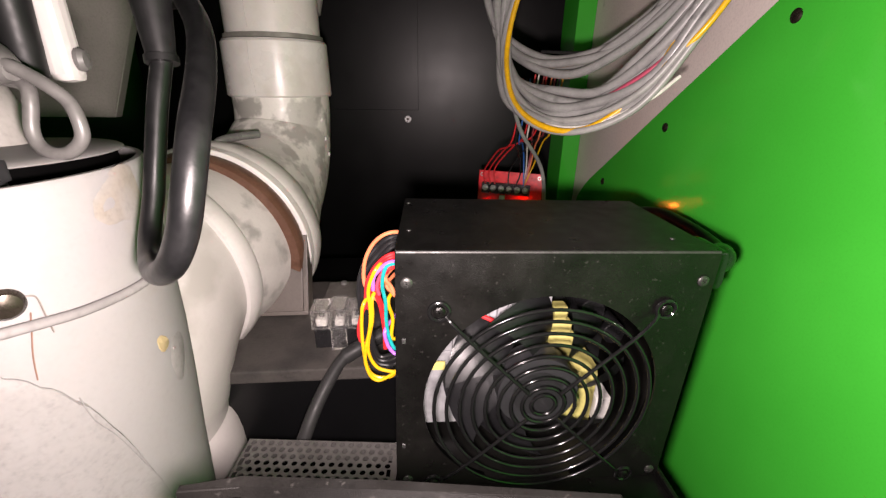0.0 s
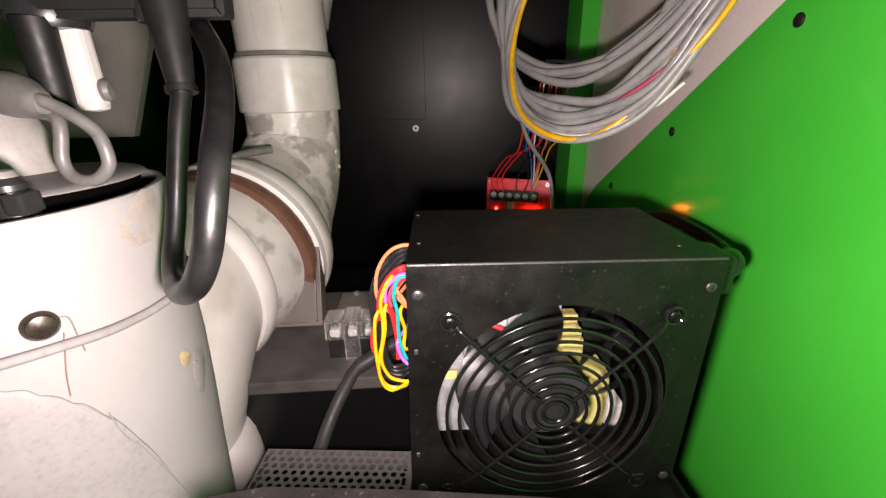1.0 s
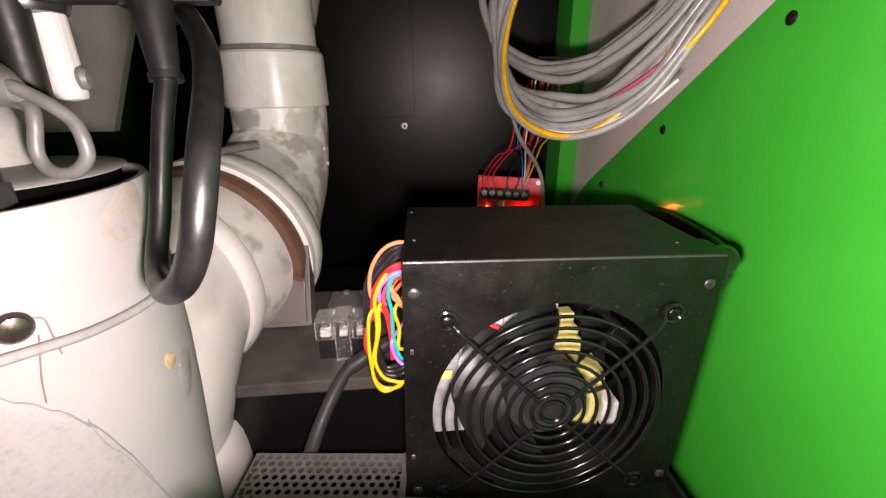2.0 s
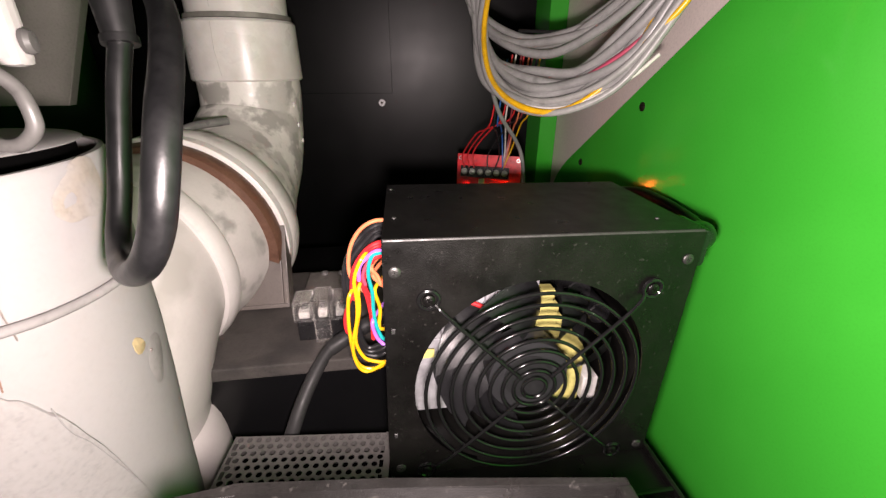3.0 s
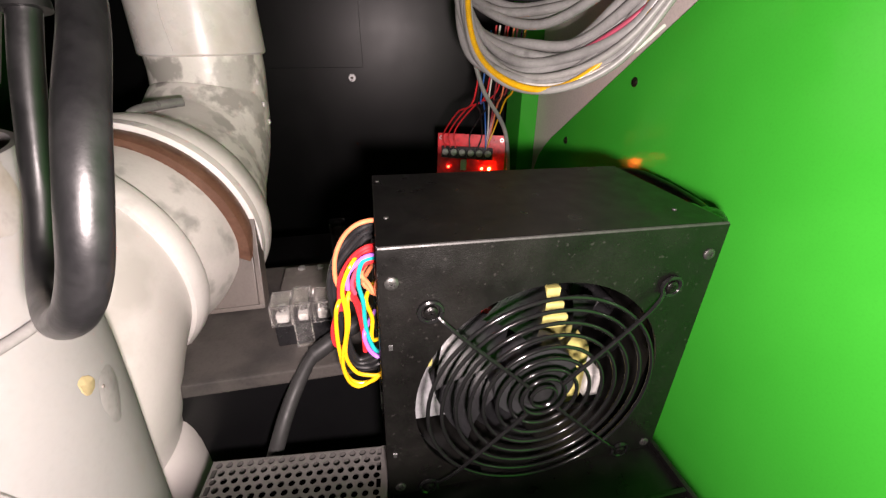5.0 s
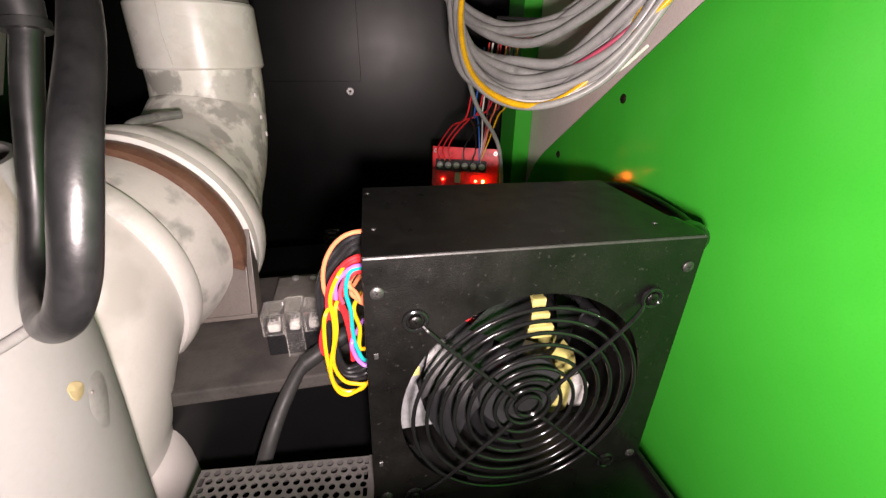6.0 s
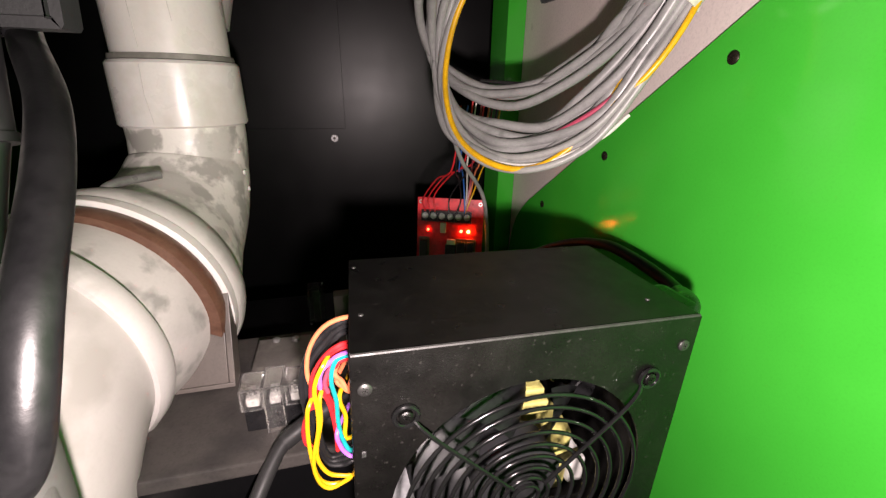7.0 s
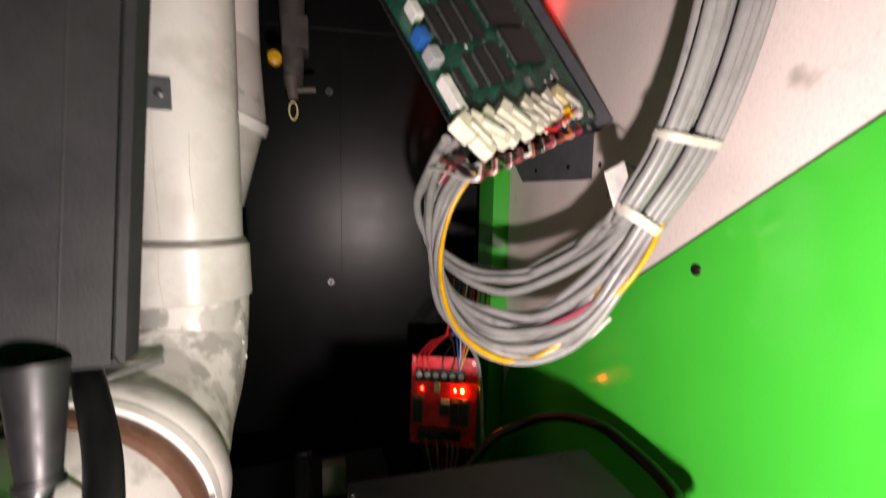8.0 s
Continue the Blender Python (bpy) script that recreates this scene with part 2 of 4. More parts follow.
WIRE = {n: surface(n + "_wire", c, 0.34, scale=90) for n, c in dict(yellow=(0.66, 0.37, 0.008), red=(0.55, 0.02, 0.025), orange=(0.68, 0.19, 0.085), black=(0.012, 0.012, 0.013), teal=(0.01, 0.32, 0.31), blue=(0.02, 0.10, 0.36), violet=(0.36, 0.13, 0.58), white=(0.62, 0.6, 0.56), pink=(0.36, 0.055, 0.10), maroon=(0.22, 0.03, 0.04)).items()}
tie_white = surface("natural_nylon", (0.62, 0.60, 0.52), 0.4, scale=90)
pcb_red = surface("red_board", (0.72, 0.02, 0.03), 0.35, second=(0.42, 0.01, 0.016), scale=90)
pcb_green = surface("green_board", (0.005, 0.048, 0.032), 0.3, second=(0.009, 0.085, 0.052), scale=70, mix=(0.48, 0.56))
chip_black = surface("black_chip", (0.014, 0.014, 0.015), 0.4, scale=300)
chip_pins = surface("tinned_pins", (0.55, 0.55, 0.54), 0.32, metal=0.9, scale=300)
beige_plastic = surface("ivory_connector", (0.66, 0.62, 0.50), 0.45, scale=120)
cream_plastic = surface("cream_connector", (0.72, 0.62, 0.33), 0.45, scale=120)
bracket_grey = surface("grey_coated_bracket", (0.085, 0.087, 0.097), 0.5, scale=50, bump=0.1)
clear_plastic = clear("clear_cover", (0.97, 0.96, 0.94), 0.05, 0.985)
transformer_tape = surface("yellow_transformer_tape", (0.66, 0.60, 0.20), 0.4, scale=90)
heat_sink = surface("aluminium_heat_sink", (0.42, 0.42, 0.44), 0.45, metal=0.3, second=(0.24, 0.24, 0.25), scale=70)
component_white = surface("white_component", (0.62, 0.61, 0.58), 0.5, scale=120)
led_red = glowing("red_led", (1.0, 0.06, 0.02), 30.0)
led_dim = glowing("weak_red_led", (1.0, 0.05, 0.02), 12.0)
led_amber = glowing("amber_led", (1.0, 0.17, 0.015), 160.0)

for m in (housing_dimmed, skirt_dimmed):
    milky(m, 0.25, 0.010)
milky(pvc, 0.3, 0.008)

# ---- the cabinet ----
YAW = 2.2
CAB = pose(0.2445, 0.607, 0, 0, 0, -YAW)      # back right corner of the white wall: x out of the wall, y to the back
wall_right = thing("wall_right", "white laminated cabinet side wall behind a green panel", "wall", box((0, -1.2, -0.3), (0.02, 0.012, 1.2)), white_panel, kind="structure", at=CAB)
BACK = pose(0.007, 0.855, 0.397, 1.0, 0, -5.0)   # the back wall leans a little
wall_back = thing("wall_back", "black painted cabinet back wall", "wall", box((-0.56, 0.0, -0.75), (0.30, 0.02, 0.85)), black_wall, kind="structure", at=BACK)
patch = part("patch", box((-0.19, -0.0012, 0.016), (0.020, 0.0005, 0.45), 0.0006), black_wall, wall_back, "black overpainted board with a faint edge")
upper = part("upper_board", box((-0.53, -0.003, 0.44), (0.25, -0.0003, 0.85), 0.001), black_wall, wall_back)
post = thing("corner_post", "green painted corner post against the black back wall", "post", box((-0.024, 0.0, -0.3), (-0.0005, 0.06, 1.2), 0.0008), green_paint, kind="structure", at=CAB)
floor = thing("floor", "black painted cabinet floor", "floor", box((-0.750, -1.2, -0.32), (0.02, 0.29, -0.3)), black_wall, kind="structure", at=CAB)
ceiling = thing("ceiling", "black painted cabinet top", "ceiling", box((-0.750, -1.2, 1.2), (0.02, 0.29, 1.22)), black_wall, kind="structure", at=CAB)
# same green paint as the right side, its colour dimmed to hold back bounce
wall_left = thing("wall_left", "green painted cabinet side wall", "wall", box((-0.750, -1.2, -0.3), (-0.730, 0.268, 1.2)), dimmed_green, kind="structure", at=CAB)
wall_front = thing("wall_front", "black cabinet wall beside the service door", "wall", box((-0.730, -1.2, -0.3), (0.0, -1.18, 1.2)), black_wall, kind="structure", at=CAB)

# the green panel screwed on the white wall, with a rounded lower back corner
edge = [(-1.15, 1.071), (-0.414, 0.583), (-0.30, 0.5075), (-0.10, 0.376), (-0.062, 0.351), (-0.043, 0.337), (-0.027, 0.320), (-0.016, 0.300), (-0.009, 0.27), (0.001, 0.20), (0.003, -0.29), (-1.15, -0.29)]
panel = thing("green_panel", "glossy green painted panel screwed to the white side wall", "panel", prism([(y, z) for y, z in edge], 0.0035, Matrix(((0, 0, -1, 0), (1, 0, 0, 0), (0, 1, 0, 0), (0, 0, 0, 1))), 0.0006), green_paint, kind="structure", at=CAB)


def pan_screw(name, at, ahead, r, material, parent=None, group=""):
    """A screw with a domed head and a cross slot, at a place on a surface."""
    bm = lathe([(r * 1.02, -0.001), (r, 0.16 * r), (0.85 * r, 0.30 * r), (0.45 * r, 0.38 * r), (0.4 * r, 0.2 * r), (0.001 * r, 0.18 * r)], 20)
    for turn in (0, 90):
        box((-0.62 * r, -0.1 * r, 0.1 * r), (0.62 * r, 0.1 * r, 0.42 * r), 0, bm, pose(0, 0, 0, 0, 0, 25 + turn))
    if parent:
        ob = part(name, bm, material, parent)
        ob.matrix_basis = axis_frame(at, ahead)
        return ob
    return thing(name, "dark domed cross-head screw in the panel", "screw", bm, material, group=group, at=axis_frame(at, ahead))


for y, z in ((0.3946, 0.4293), (0.2831, 0.5021), (0.506, 0.356), (0.17, 0.575)):
    x = 0.241 + (y - 0.607) * math.tan(radians(YAW))
    pan_screw("panel_screw", (x, y, z), (-1, 0.04, 0), 0.0040, dark_screw, group="panel screws")
for x, z in ((0.007, 0.397), (0.0085, 0.7345)):
    washer = lathe([(0.0022, -0.001), (0.0022, 0.0014), (0.0060, 0.0014), (0.0064, 0.0004), (0.0064, -0.001)], 24, close=True)
    screw = thing("wall_screw", "bright washer-head screw in the black wall", "screw", washer, bright_screw, group="wall screws", at=BACK @ axis_frame((x - 0.007, -0.001, z - 0.397), (0, -1, 0)))
    part("screw_core", lathe([(0.0026, -0.001), (0.0026, 0.0007), (0.0012, 0.0009)], 16), dark_screw, screw)

# ---- shelf, perforated cover, base ----
shelf = thing("shelf", "dusty grey board shelf with a black front edge", "shelf", kind="structure")
part("shelf_top", box((-0.46, 0.269, 0.272), (0.20, 0.405, 0.282), 0.0015), shelf_grey, shelf)
part("shelf_front", box((-0.46, 0.271, 0.02), (0.20, 0.287, 0.2715), 0.001), black_wall, shelf, "black front board")


def perforated(x0, y0, x1, y1, z, pitch, hole, thick):
    """A sheet with staggered round holes through it."""
    bm = bmesh.new()
    row_h = pitch * 0.86
    rows, cols = int((y1 - y0) / row_h), int((x1 - x0) / pitch)
    for r in range(rows):
        off = 0.25 * pitch if r % 2 else -0.25 * pitch
        for c in range(cols):
            cx, cy = x0 + (c + 0.5) * pitch + off, y0 + (r + 0.5) * row_h
            hx, hy = pitch / 2, row_h / 2
            out = [(hx, 0), (hx, hy), (0, hy), (-hx, hy), (-hx, 0), (-hx, -hy), (0, -hy), (hx, -hy)]
            a = [bm.verts.new((cx + x, cy + y, z)) for x, y in out]
            b = [bm.verts.new((cx + hole * math.cos(k * math.pi / 4), cy + hole * math.sin(k * math.pi / 4), z)) for k in range(8)]
            d = [bm.verts.new((v.co.x, v.co.y, z - thick)) for v in b]
            for k in range(8):
                n = (k + 1) % 8
                bm.faces.new((a[k], a[n], b[n], b[k]))
                bm.faces.new((b[k], b[n], d[n], d[k]))
    return bm


cover = thing("perforated_cover", "perforated steel cover of a box beside the power supply", "cover")
part("top_sheet", perforated(-0.0865, 0.120, -0.0015, 0.2215, 0.2715, 0.0051, 0.00172, 0.0006), perf_steel, cover, smooth=0)
part("edge_strip", box((-0.0040, 0.120, 0.2702), (-0.0008, 0.2215, 0.2718)), perf_steel, cover)
part("back_fold", box((-0.088, 0.2205, 0.13), (-0.002, 0.2217, 0.271)), perf_steel, cover)
part("side_fold", box((-0.089, 0.120, 0.13), (-0.0878, 0.2217, 0.271)), perf_steel, cover)
# added black block that keeps the holes dark, as shade would
part("inside_shade_block", box((-0.0875, 0.121, 0.13), (-0.003, 0.2195, 0.259)), matte_black, cover)

cover.matrix_world = Matrix.Translation((-0.044, 0.2170, 0)) @ Matrix.Rotation(radians(-6), 4, "Z") @ Matrix.Translation((0.044, -0.2215, 0))

base = thing("base_tray", "black sheet steel tray under the power supply", "tray")
part("floor_plate", box((-0.001, 0.05, 0.2560), (0.1425, 0.29, 0.2622), 0.001), steel_black, base)
part("front_lip", box((-0.001, 0.160, 0.2622), (0.1400, 0.1625, 0.2665), 0.0008), steel_black, base)
part("side_lip", box((0.1402, 0.05, 0.2622), (0.1430, 0.29, 0.2665), 0.0008), steel_black, base)

ledge = thing("door_ledge", "black folded steel ledge of the service opening", "ledge", kind="structure")
part("ledge_plate", prism([(-0.048, -0.05), (0.054, -0.05), (0.054, 0.094), (0.0, 0.101), (-0.034, 0.1045), (-0.048, 0.1035)], 0.003, pose(0, 0, 0.371), 0.0008), steel_black, ledge)
part("ledge_rim", prism([(-0.048, 0.1035), (-0.034, 0.1045), (0.0, 0.101), (0.054, 0.094), (0.054, 0.0915), (0.0, 0.0985), (-0.034, 0.1018), (-0.048, 0.1015)], 0.0042, pose(0, 0, 0.3742), 0.0007), steel_black, ledge)
part("ledge_end", box((0.0505, -0.05, 0.374), (0.054, 0.092, 0.3783), 0.0007), steel_black, ledge)

# ---- the power supply ----
PX, PY, PZ = 0.1435, 0.1885, 0.2660
PT, PB = 0.4005, 0.2725
psu = thing("power_supply", "black computer power supply with a round fan grille", "power supply", at=Matrix.Translation((0, 0, PT)) @ Matrix.Rotation(radians(1.3), 4, "Y") @ Matrix.Translation((0, 0, -PT)))
FX, FZ, FR = 0.0712, 0.3213, 0.0580


def holed_plate(x0, z0, x1, z1, cx, cz, r, y0, y1, seg=64):
    """An upright plate with a round hole."""
    bm = bmesh.new()
    ins, outs = [], []
    for k in range(seg):
        a = 2 * math.pi * k / seg
        c, s = math.cos(a), math.sin(a)
        t = min((x1 - cx) / c if c > 1e-9 else (x0 - cx) / c if c < -1e-9 else 9, (z1 - cz) / s if s > 1e-9 else (z0 - cz) / s if s < -1e-9 else 9)
        ins.append((cx + r * c, cz + r * s))
        outs.append([cx + t * c, cz + t * s])
    for qx, qz in ((x0, z0), (x1, z0), (x1, z1), (x0, z1)):
        near = min(outs, key=lambda o: (o[0] - qx) ** 2 + (o[1] - qz) ** 2)
        near[0], near[1] = qx, qz
    fi = [bm.verts.new((x, y0, z)) for x, z in ins]
    fo = [bm.verts.new((x, y0, z)) for x, z in outs]
    bi = [bm.verts.new((x, y1, z)) for x, z in ins]
    bo = [bm.verts.new((x, y1, z)) for x, z in outs]
    for k in range(seg):
        n = (k + 1) % seg
        bm.faces.new((fi[k], fi[n], fo[n], fo[k]))
        bm.faces.new((bi[k], bi[n], bo[n], bo[k]))
        bm.faces.new((fi[k], fi[n], bi[n], bi[k]))
        bm.faces.new((fo[k], fo[n], bo[n], bo[k]))
    return bm


part("front_panel", holed_plate(0.0005, PZ, PX, PT - 0.0007, FX, FZ, FR, PY, PY + 0.001), steel_black, psu)
part("top_panel", prism([(0.0, PY + 0.0012), (PX, PY + 0.0012), (PX, PB), (0.0040, PB)], 0.0012, pose(0, 0, PT - 0.0012), 0.0004), steel_black, psu)
part("front_edge", tube([(0.0006, PY + 0.0007, PT - 0.0005), (PX - 0.0006, PY + 0.0007, PT - 0.0005)], 0.0008, 8), steel_edge, psu, "lighter front edge of the black casing")
part("right_panel", box((PX - 0.001, PY + 0.0012, PZ), (PX, PB, PT - 0.0014)), steel_black, psu)
part("back_panel", box((0.0052, PB - 0.001, PZ), (PX - 0.0012, PB, PT - 0.0014)), steel_black, psu)
part("bottom_panel", box((0.001, PY + 0.0012, PZ), (PX - 0.0012, PB - 0.0012, PZ + 0.001)), steel_black, psu)
SIDE = Matrix.Translation((0, PY, 0)) @ Matrix.Rotation(radians(-2.7), 4, "Z") @ Matrix.Translation((0, -PY, 0))
part("left_panel", box((0.0, PY + 0.0012, PZ), (0.001, PB, 0.285), m=SIDE), steel_black, psu)
part("left_panel", box((0.0, PY + 0.0012, 0.3855), (0.001, PB, PT - 0.0014), m=SIDE), steel_black, psu)
part("left_panel", box((0.0, PY + 0.0012, 0.2852), (0.001, 0.205, 0.3853), m=SIDE), steel_black, psu)
part("left_panel", box((0.0, 0.245, 0.2852), (0.001, PB, 0.3853), m=SIDE), steel_black, psu)
part("inlet", box((PX, 0.206, 0.357), (PX + 0.008, 0.238, 0.3855), 0.002), black_plastic, psu)

grille = part("fan_grille", tube([(FX + 0.006 * math.cos(a), PY - 0.0035, FZ + 0.006 * math.sin(a)) for a in (2 * math.pi * k / 24 for k in range(25))], 0.0009, 8), black_gloss, psu, "glossy black wire fan guard")
for r in (0.0105, 0.0160, 0.0222, 0.0285, 0.0348, 0.0410, 0.0472, 0.0532):
    n = 32 + int(r * 700)
    part("grille_ring", tube([(FX + r * math.cos(a), PY - 0.0035, FZ + r * math.sin(a)) for a in (2 * math.pi * k / n for k in range(n + 1))], 0.0009, 12, caps=False), black_gloss, grille)
for sx, sz in ((-1, 1), (1, 1), (1, -1), (-1, -1)):
    hole = Vector((FX + sx * 0.0520, PY, FZ + sz * 0.0515))
    part("grille_spoke", tube(smooth_line([(FX + sx * 0.0075, PY - 0.0048, FZ + sz * 0.0075), (FX + sx * 0.036, PY - 0.0048, FZ + sz * 0.036), (FX + sx * 0.0455, PY - 0.0035, FZ + sz * 0.0455), (FX + sx * 0.0490, PY - 0.0012, FZ + sz * 0.0490)], 5), 0.0009, 8), black_gloss, grille)
    part("grille_eye", tube([hole + Vector((0.0044 * math.cos(a), -0.0012, 0.0044 * math.sin(a))) for a in (2 * math.pi * k / 20 for k in range(21))], 0.0010, 8, caps=False), black_gloss, grille)
    pan_screw("fan_screw", hole + Vector((0, -0.0016, 0)), (0, -1, 0), 0.0027, steel_black, psu)
for x, z in ((0.0050, 0.3862), (0.1380, 0.3865), (0.0058, 0.2715), (0.1385, 0.2710)):
    pan_screw("casing_screw", (x, PY, z), (0, -1, 0), 0.0026, casing_zinc, psu)
for x, z in ((0.0030, 0.3560), (0.0030, 0.2935)):
    part("casing_tab", box((x, PY - 0.0004, z), (x + 0.0016, PY + 0.0002, z + 0.0022)), bright_screw, psu, "small bright punched tab")
for x, y, z in ((0.006, 0.215, PT), (0.006, 0.262, PT), (0.130, 0.205, PT)):
    part("casing_dimple", lathe([(0.0012, -0.0002), (0.0010, 0.0004), (0.0004, 0.0005)], 12, pose(x, y, z)), steel_edge, psu)

# inside of the power supply, seen through the grille
fan = part("fan_hub", lathe([(0.0, 0.0), (0.0190, 0.0), (0.0205, 0.002), (0.0205, 0.016), (0.0, 0.016)], 40, axis_frame((FX, PY + 0.021, FZ), (0, -1, 0))), fan_black, psu, "dark fan hub")
part("hub_sticker", lathe([(0.0, 0.0), (0.0130, 0.0), (0.0130, 0.0003), (0.0, 0.0003)], 32, axis_frame((FX, PY + 0.0047, FZ), (0, -1, 0))), chip_black, fan)
for k in range(7):
    bm = bmesh.new()
    grid = []
    for i in range(8):
        f = i / 7
        r = 0.0200 + 0.0272 * f
        mid = radians(80 + 25.7 + k * 360 / 7 - 26 * (1 - f))
        half = radians(21.0 + 1.2 * math.sin(math.pi * f))
        row = []
        for j in range(7):
            g = j / 3 - 1
            a = mid + half * g
            row.append(bm.verts.new((FX + r * math.cos(a), PY + 0.0165 - 0.0098 * g + 0.0016 * g * g, FZ + r * math.sin(a))))
        grid.append(row)
    for ra, rb in zip(grid, grid[1:]):
        for j in range(6):
            bm.faces.new((ra[j], ra[j + 1], rb[j + 1], rb[j]))
    bmesh.ops.solidify(bm, geom=list(bm.faces), thickness=0.0011)
    part("fan_blade", bm, fan_black, fan, smooth=50)
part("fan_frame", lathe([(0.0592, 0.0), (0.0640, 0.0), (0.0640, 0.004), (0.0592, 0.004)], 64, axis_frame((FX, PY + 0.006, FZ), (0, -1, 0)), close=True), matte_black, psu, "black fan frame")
part("circuit_board", box((0.006, 0.262, 0.268), (0.138, 0.2635, 0.396)), dark_box, psu)
part("heat_sink", box((0.010, 0.2235, 0.275), (0.040, 0.2260, 0.326), 0.0006), heat_sink, psu, "bare aluminium heat sink")
part("heat_sink", box((0.022, 0.2225, 0.327), (0.0640, 0.2250, 0.366), 0.0006), heat_sink, psu, "bare aluminium heat sink")
for i in range(7):
    part("heat_sink_fin", box((0.0240 + i * 0.0058, 0.2180, 0.330), (0.0254 + i * 0.0058, 0.2222, 0.360), 0.0003), heat_sink, psu)
part("metal_shield", box((0.0660, 0.2220, 0.338), (0.0830, 0.2240, 0.362), 0.0006), heat_sink, psu, "grey metal shield")
part("transformer", box((0.0960, 0.2220, 0.2690), (0.1190, 0.2560, 0.3130), 0.005), transformer_tape, psu, "transformer wrapped in yellow tape")
part("transformer_frame", box((0.1195, 0.2215, 0.2740), (0.1290, 0.2560, 0.2910), 0.0008), component_white, psu, "white transformer frame")
part("inner_wire", tube(smooth_line([(0.044, 0.2165, 0.3530), (0.051, 0.2155, 0.3500), (0.058, 0.2170, 0.3455)], 5), 0.0013, 8), WIRE["red"], psu, "red wire inside the casing")
part("inner_label", box((0.0180, 0.2165, 0.3190), (0.0260, 0.2176, 0.3240)), transformer_tape, psu)
for z0, z1, x0, x1 in ((0.3290, 0.3360, 0.0830, 0.1000), (0.3375, 0.3445, 0.0845, 0.0965), (0.3460, 0.3540, 0.0855, 0.0930)):
    part("small_transformer", box((x0, 0.2220, z0), (x1, 0.2300, z1), 0.0008), transformer_tape, psu, "small transformer wrapped in yellow tape")
for x, z, r in ((0.058, 0.285, 0.006), (0.074, 0.279, 0.007), (0.112, 0.345, 0.008), (0.128, 0.330, 0.007), (0.046, 0.280, 0.006)):
    part("capacitor", lathe([(0.0, 0.0), (r - 0.0006, 0.0), (r, 0.0008), (r, 0.026), (0.0, 0.026)], 24, axis_frame((x, 0.232, z), (0, 1, 0))), black_plastic, psu)

# power lead at the rear of the supply
lead = thing("power_lead", "black mains lead plugged into the power supply", "cable")
part("plug", box((PX + 0.008, 0.210, 0.366), (PX + 0.024, 0.236, 0.388), 0.004), black_plastic, lead)
part("plug_tail", tube(smooth_line([(PX + 0.022, 0.222, 0.378), (PX + 0.030, 0.225, 0.378), (PX + 0.037, 0.233, 0.377), (PX + 0.044, 0.244, 0.3745)], 5), [0.0078] * 4 + [0.0078 - 0.00028 * k for k in range(12)], 18), black_plastic, lead)
part("cord", tube(smooth_line([(PX + 0.042, 0.239, 0.374), (0.192, 0.252, 0.3735), (0.197, 0.270, 0.3730), (0.200, 0.300, 0.3730), (0.202, 0.335, 0.370), (0.200, 0.380, 0.355), (0.190, 0.423, 0.330), (0.160, 0.445, 0.304), (0.13, 0.45, 0.27)], 10), 0.0042, 14), rubber, lead)

# ---- white duct: pipe, elbow, clamp, bend ----
PIPE = (-0.131, 0.530)
duct = thing("duct_pipe", "white plastic duct pipe with a glued collar, dusty", "pipe")
part("pipe", lathe([(0.0465, 0.499), (0.0465, 1.15)], 64, pose(*PIPE, 0)), pvc, duct)
part("collar", lathe([(0.047, 0.5015), (0.0505, 0.5015), (0.0525, 0.4990), (0.0535, 0.4495), (0.0520, 0.4478), (0.047, 0.4478)], 64, pose(*PIPE, 0), close=True), pvc, duct, "smooth white socket collar")
part("glue_line", lathe([(0.0472, 0.5018), (0.0496, 0.5022), (0.0490, 0.5062), (0.0468, 0.5066)], 64, pose(*PIPE, 0), close=True), glue_line_grey, duct, "grey ring of old glue")
line = smooth_line([(-0.131, 0.530, 0.452), (-0.131, 0.530, 0.430), (-0.133, 0.524, 0.405), (-0.140, 0.502, 0.374), (-0.148, 0.466, 0.352), (-0.151, 0.425, 0.339), (-0.156, 0.396, 0.336)], 8)
part("elbow", tube(line, [0.0500 + 0.0245 * max(0.0, (i - 14) / (len(line) - 15)) for i in range(len(line))], 64), pvc_smeared, duct, "elbow smeared with grey glue")
part("clip", box((-0.158, 0.4775, 0.617), (-0.1265, 0.4795, 0.643), 0.0006), bracket_grey, duct, "grey steel pipe clip")
for a, z0, z1 in ((-100, 0.452, 0.498), (-104, 0.51, 0.62), (-70, 0.53, 0.60)):
    c, d = math.cos(radians(a)), math.sin(radians(a))
    r = 0.0536 if z1 < 0.5 else 0.0466
    part("scratch", tube([(PIPE[0] + r * c, PIPE[1] + r * d, z0), (PIPE[0] + r * math.cos(radians(a - 3)), PIPE[1] + r * math.sin(radians(a - 3)), (z0 + z1) / 2), (PIPE[0] + r * math.cos(radians(a - 2)), PIPE[1] + r * math.sin(radians(a - 2)), z1)], 0.00020, 6), pvc_dust, duct, "thin dark scratch")
part("clip_screw", lathe([(0.0040, 0.0), (0.0038, 0.0016), (0.0015, 0.0022)], 20, axis_frame((-0.135, 0.4775, 0.630), (0, -1, 0))), bright_screw, duct)
for z, a in ((0.425, -20), (0.405, -12), (0.388, 0)):
    part("rivet", lathe([(0.0026, -0.0005), (0.0022, 0.0007), (0.0010, 0.0011)], 14, axis_frame((-0.131 + 0.0495 * math.cos(radians(a)), 0.522 + 0.0495 * math.sin(radians(a)) + 0.012 * (0.425 - z) / 0.037 * -1, z), (math.cos(radians(a)), math.sin(radians(a)), 0))), pvc, duct)

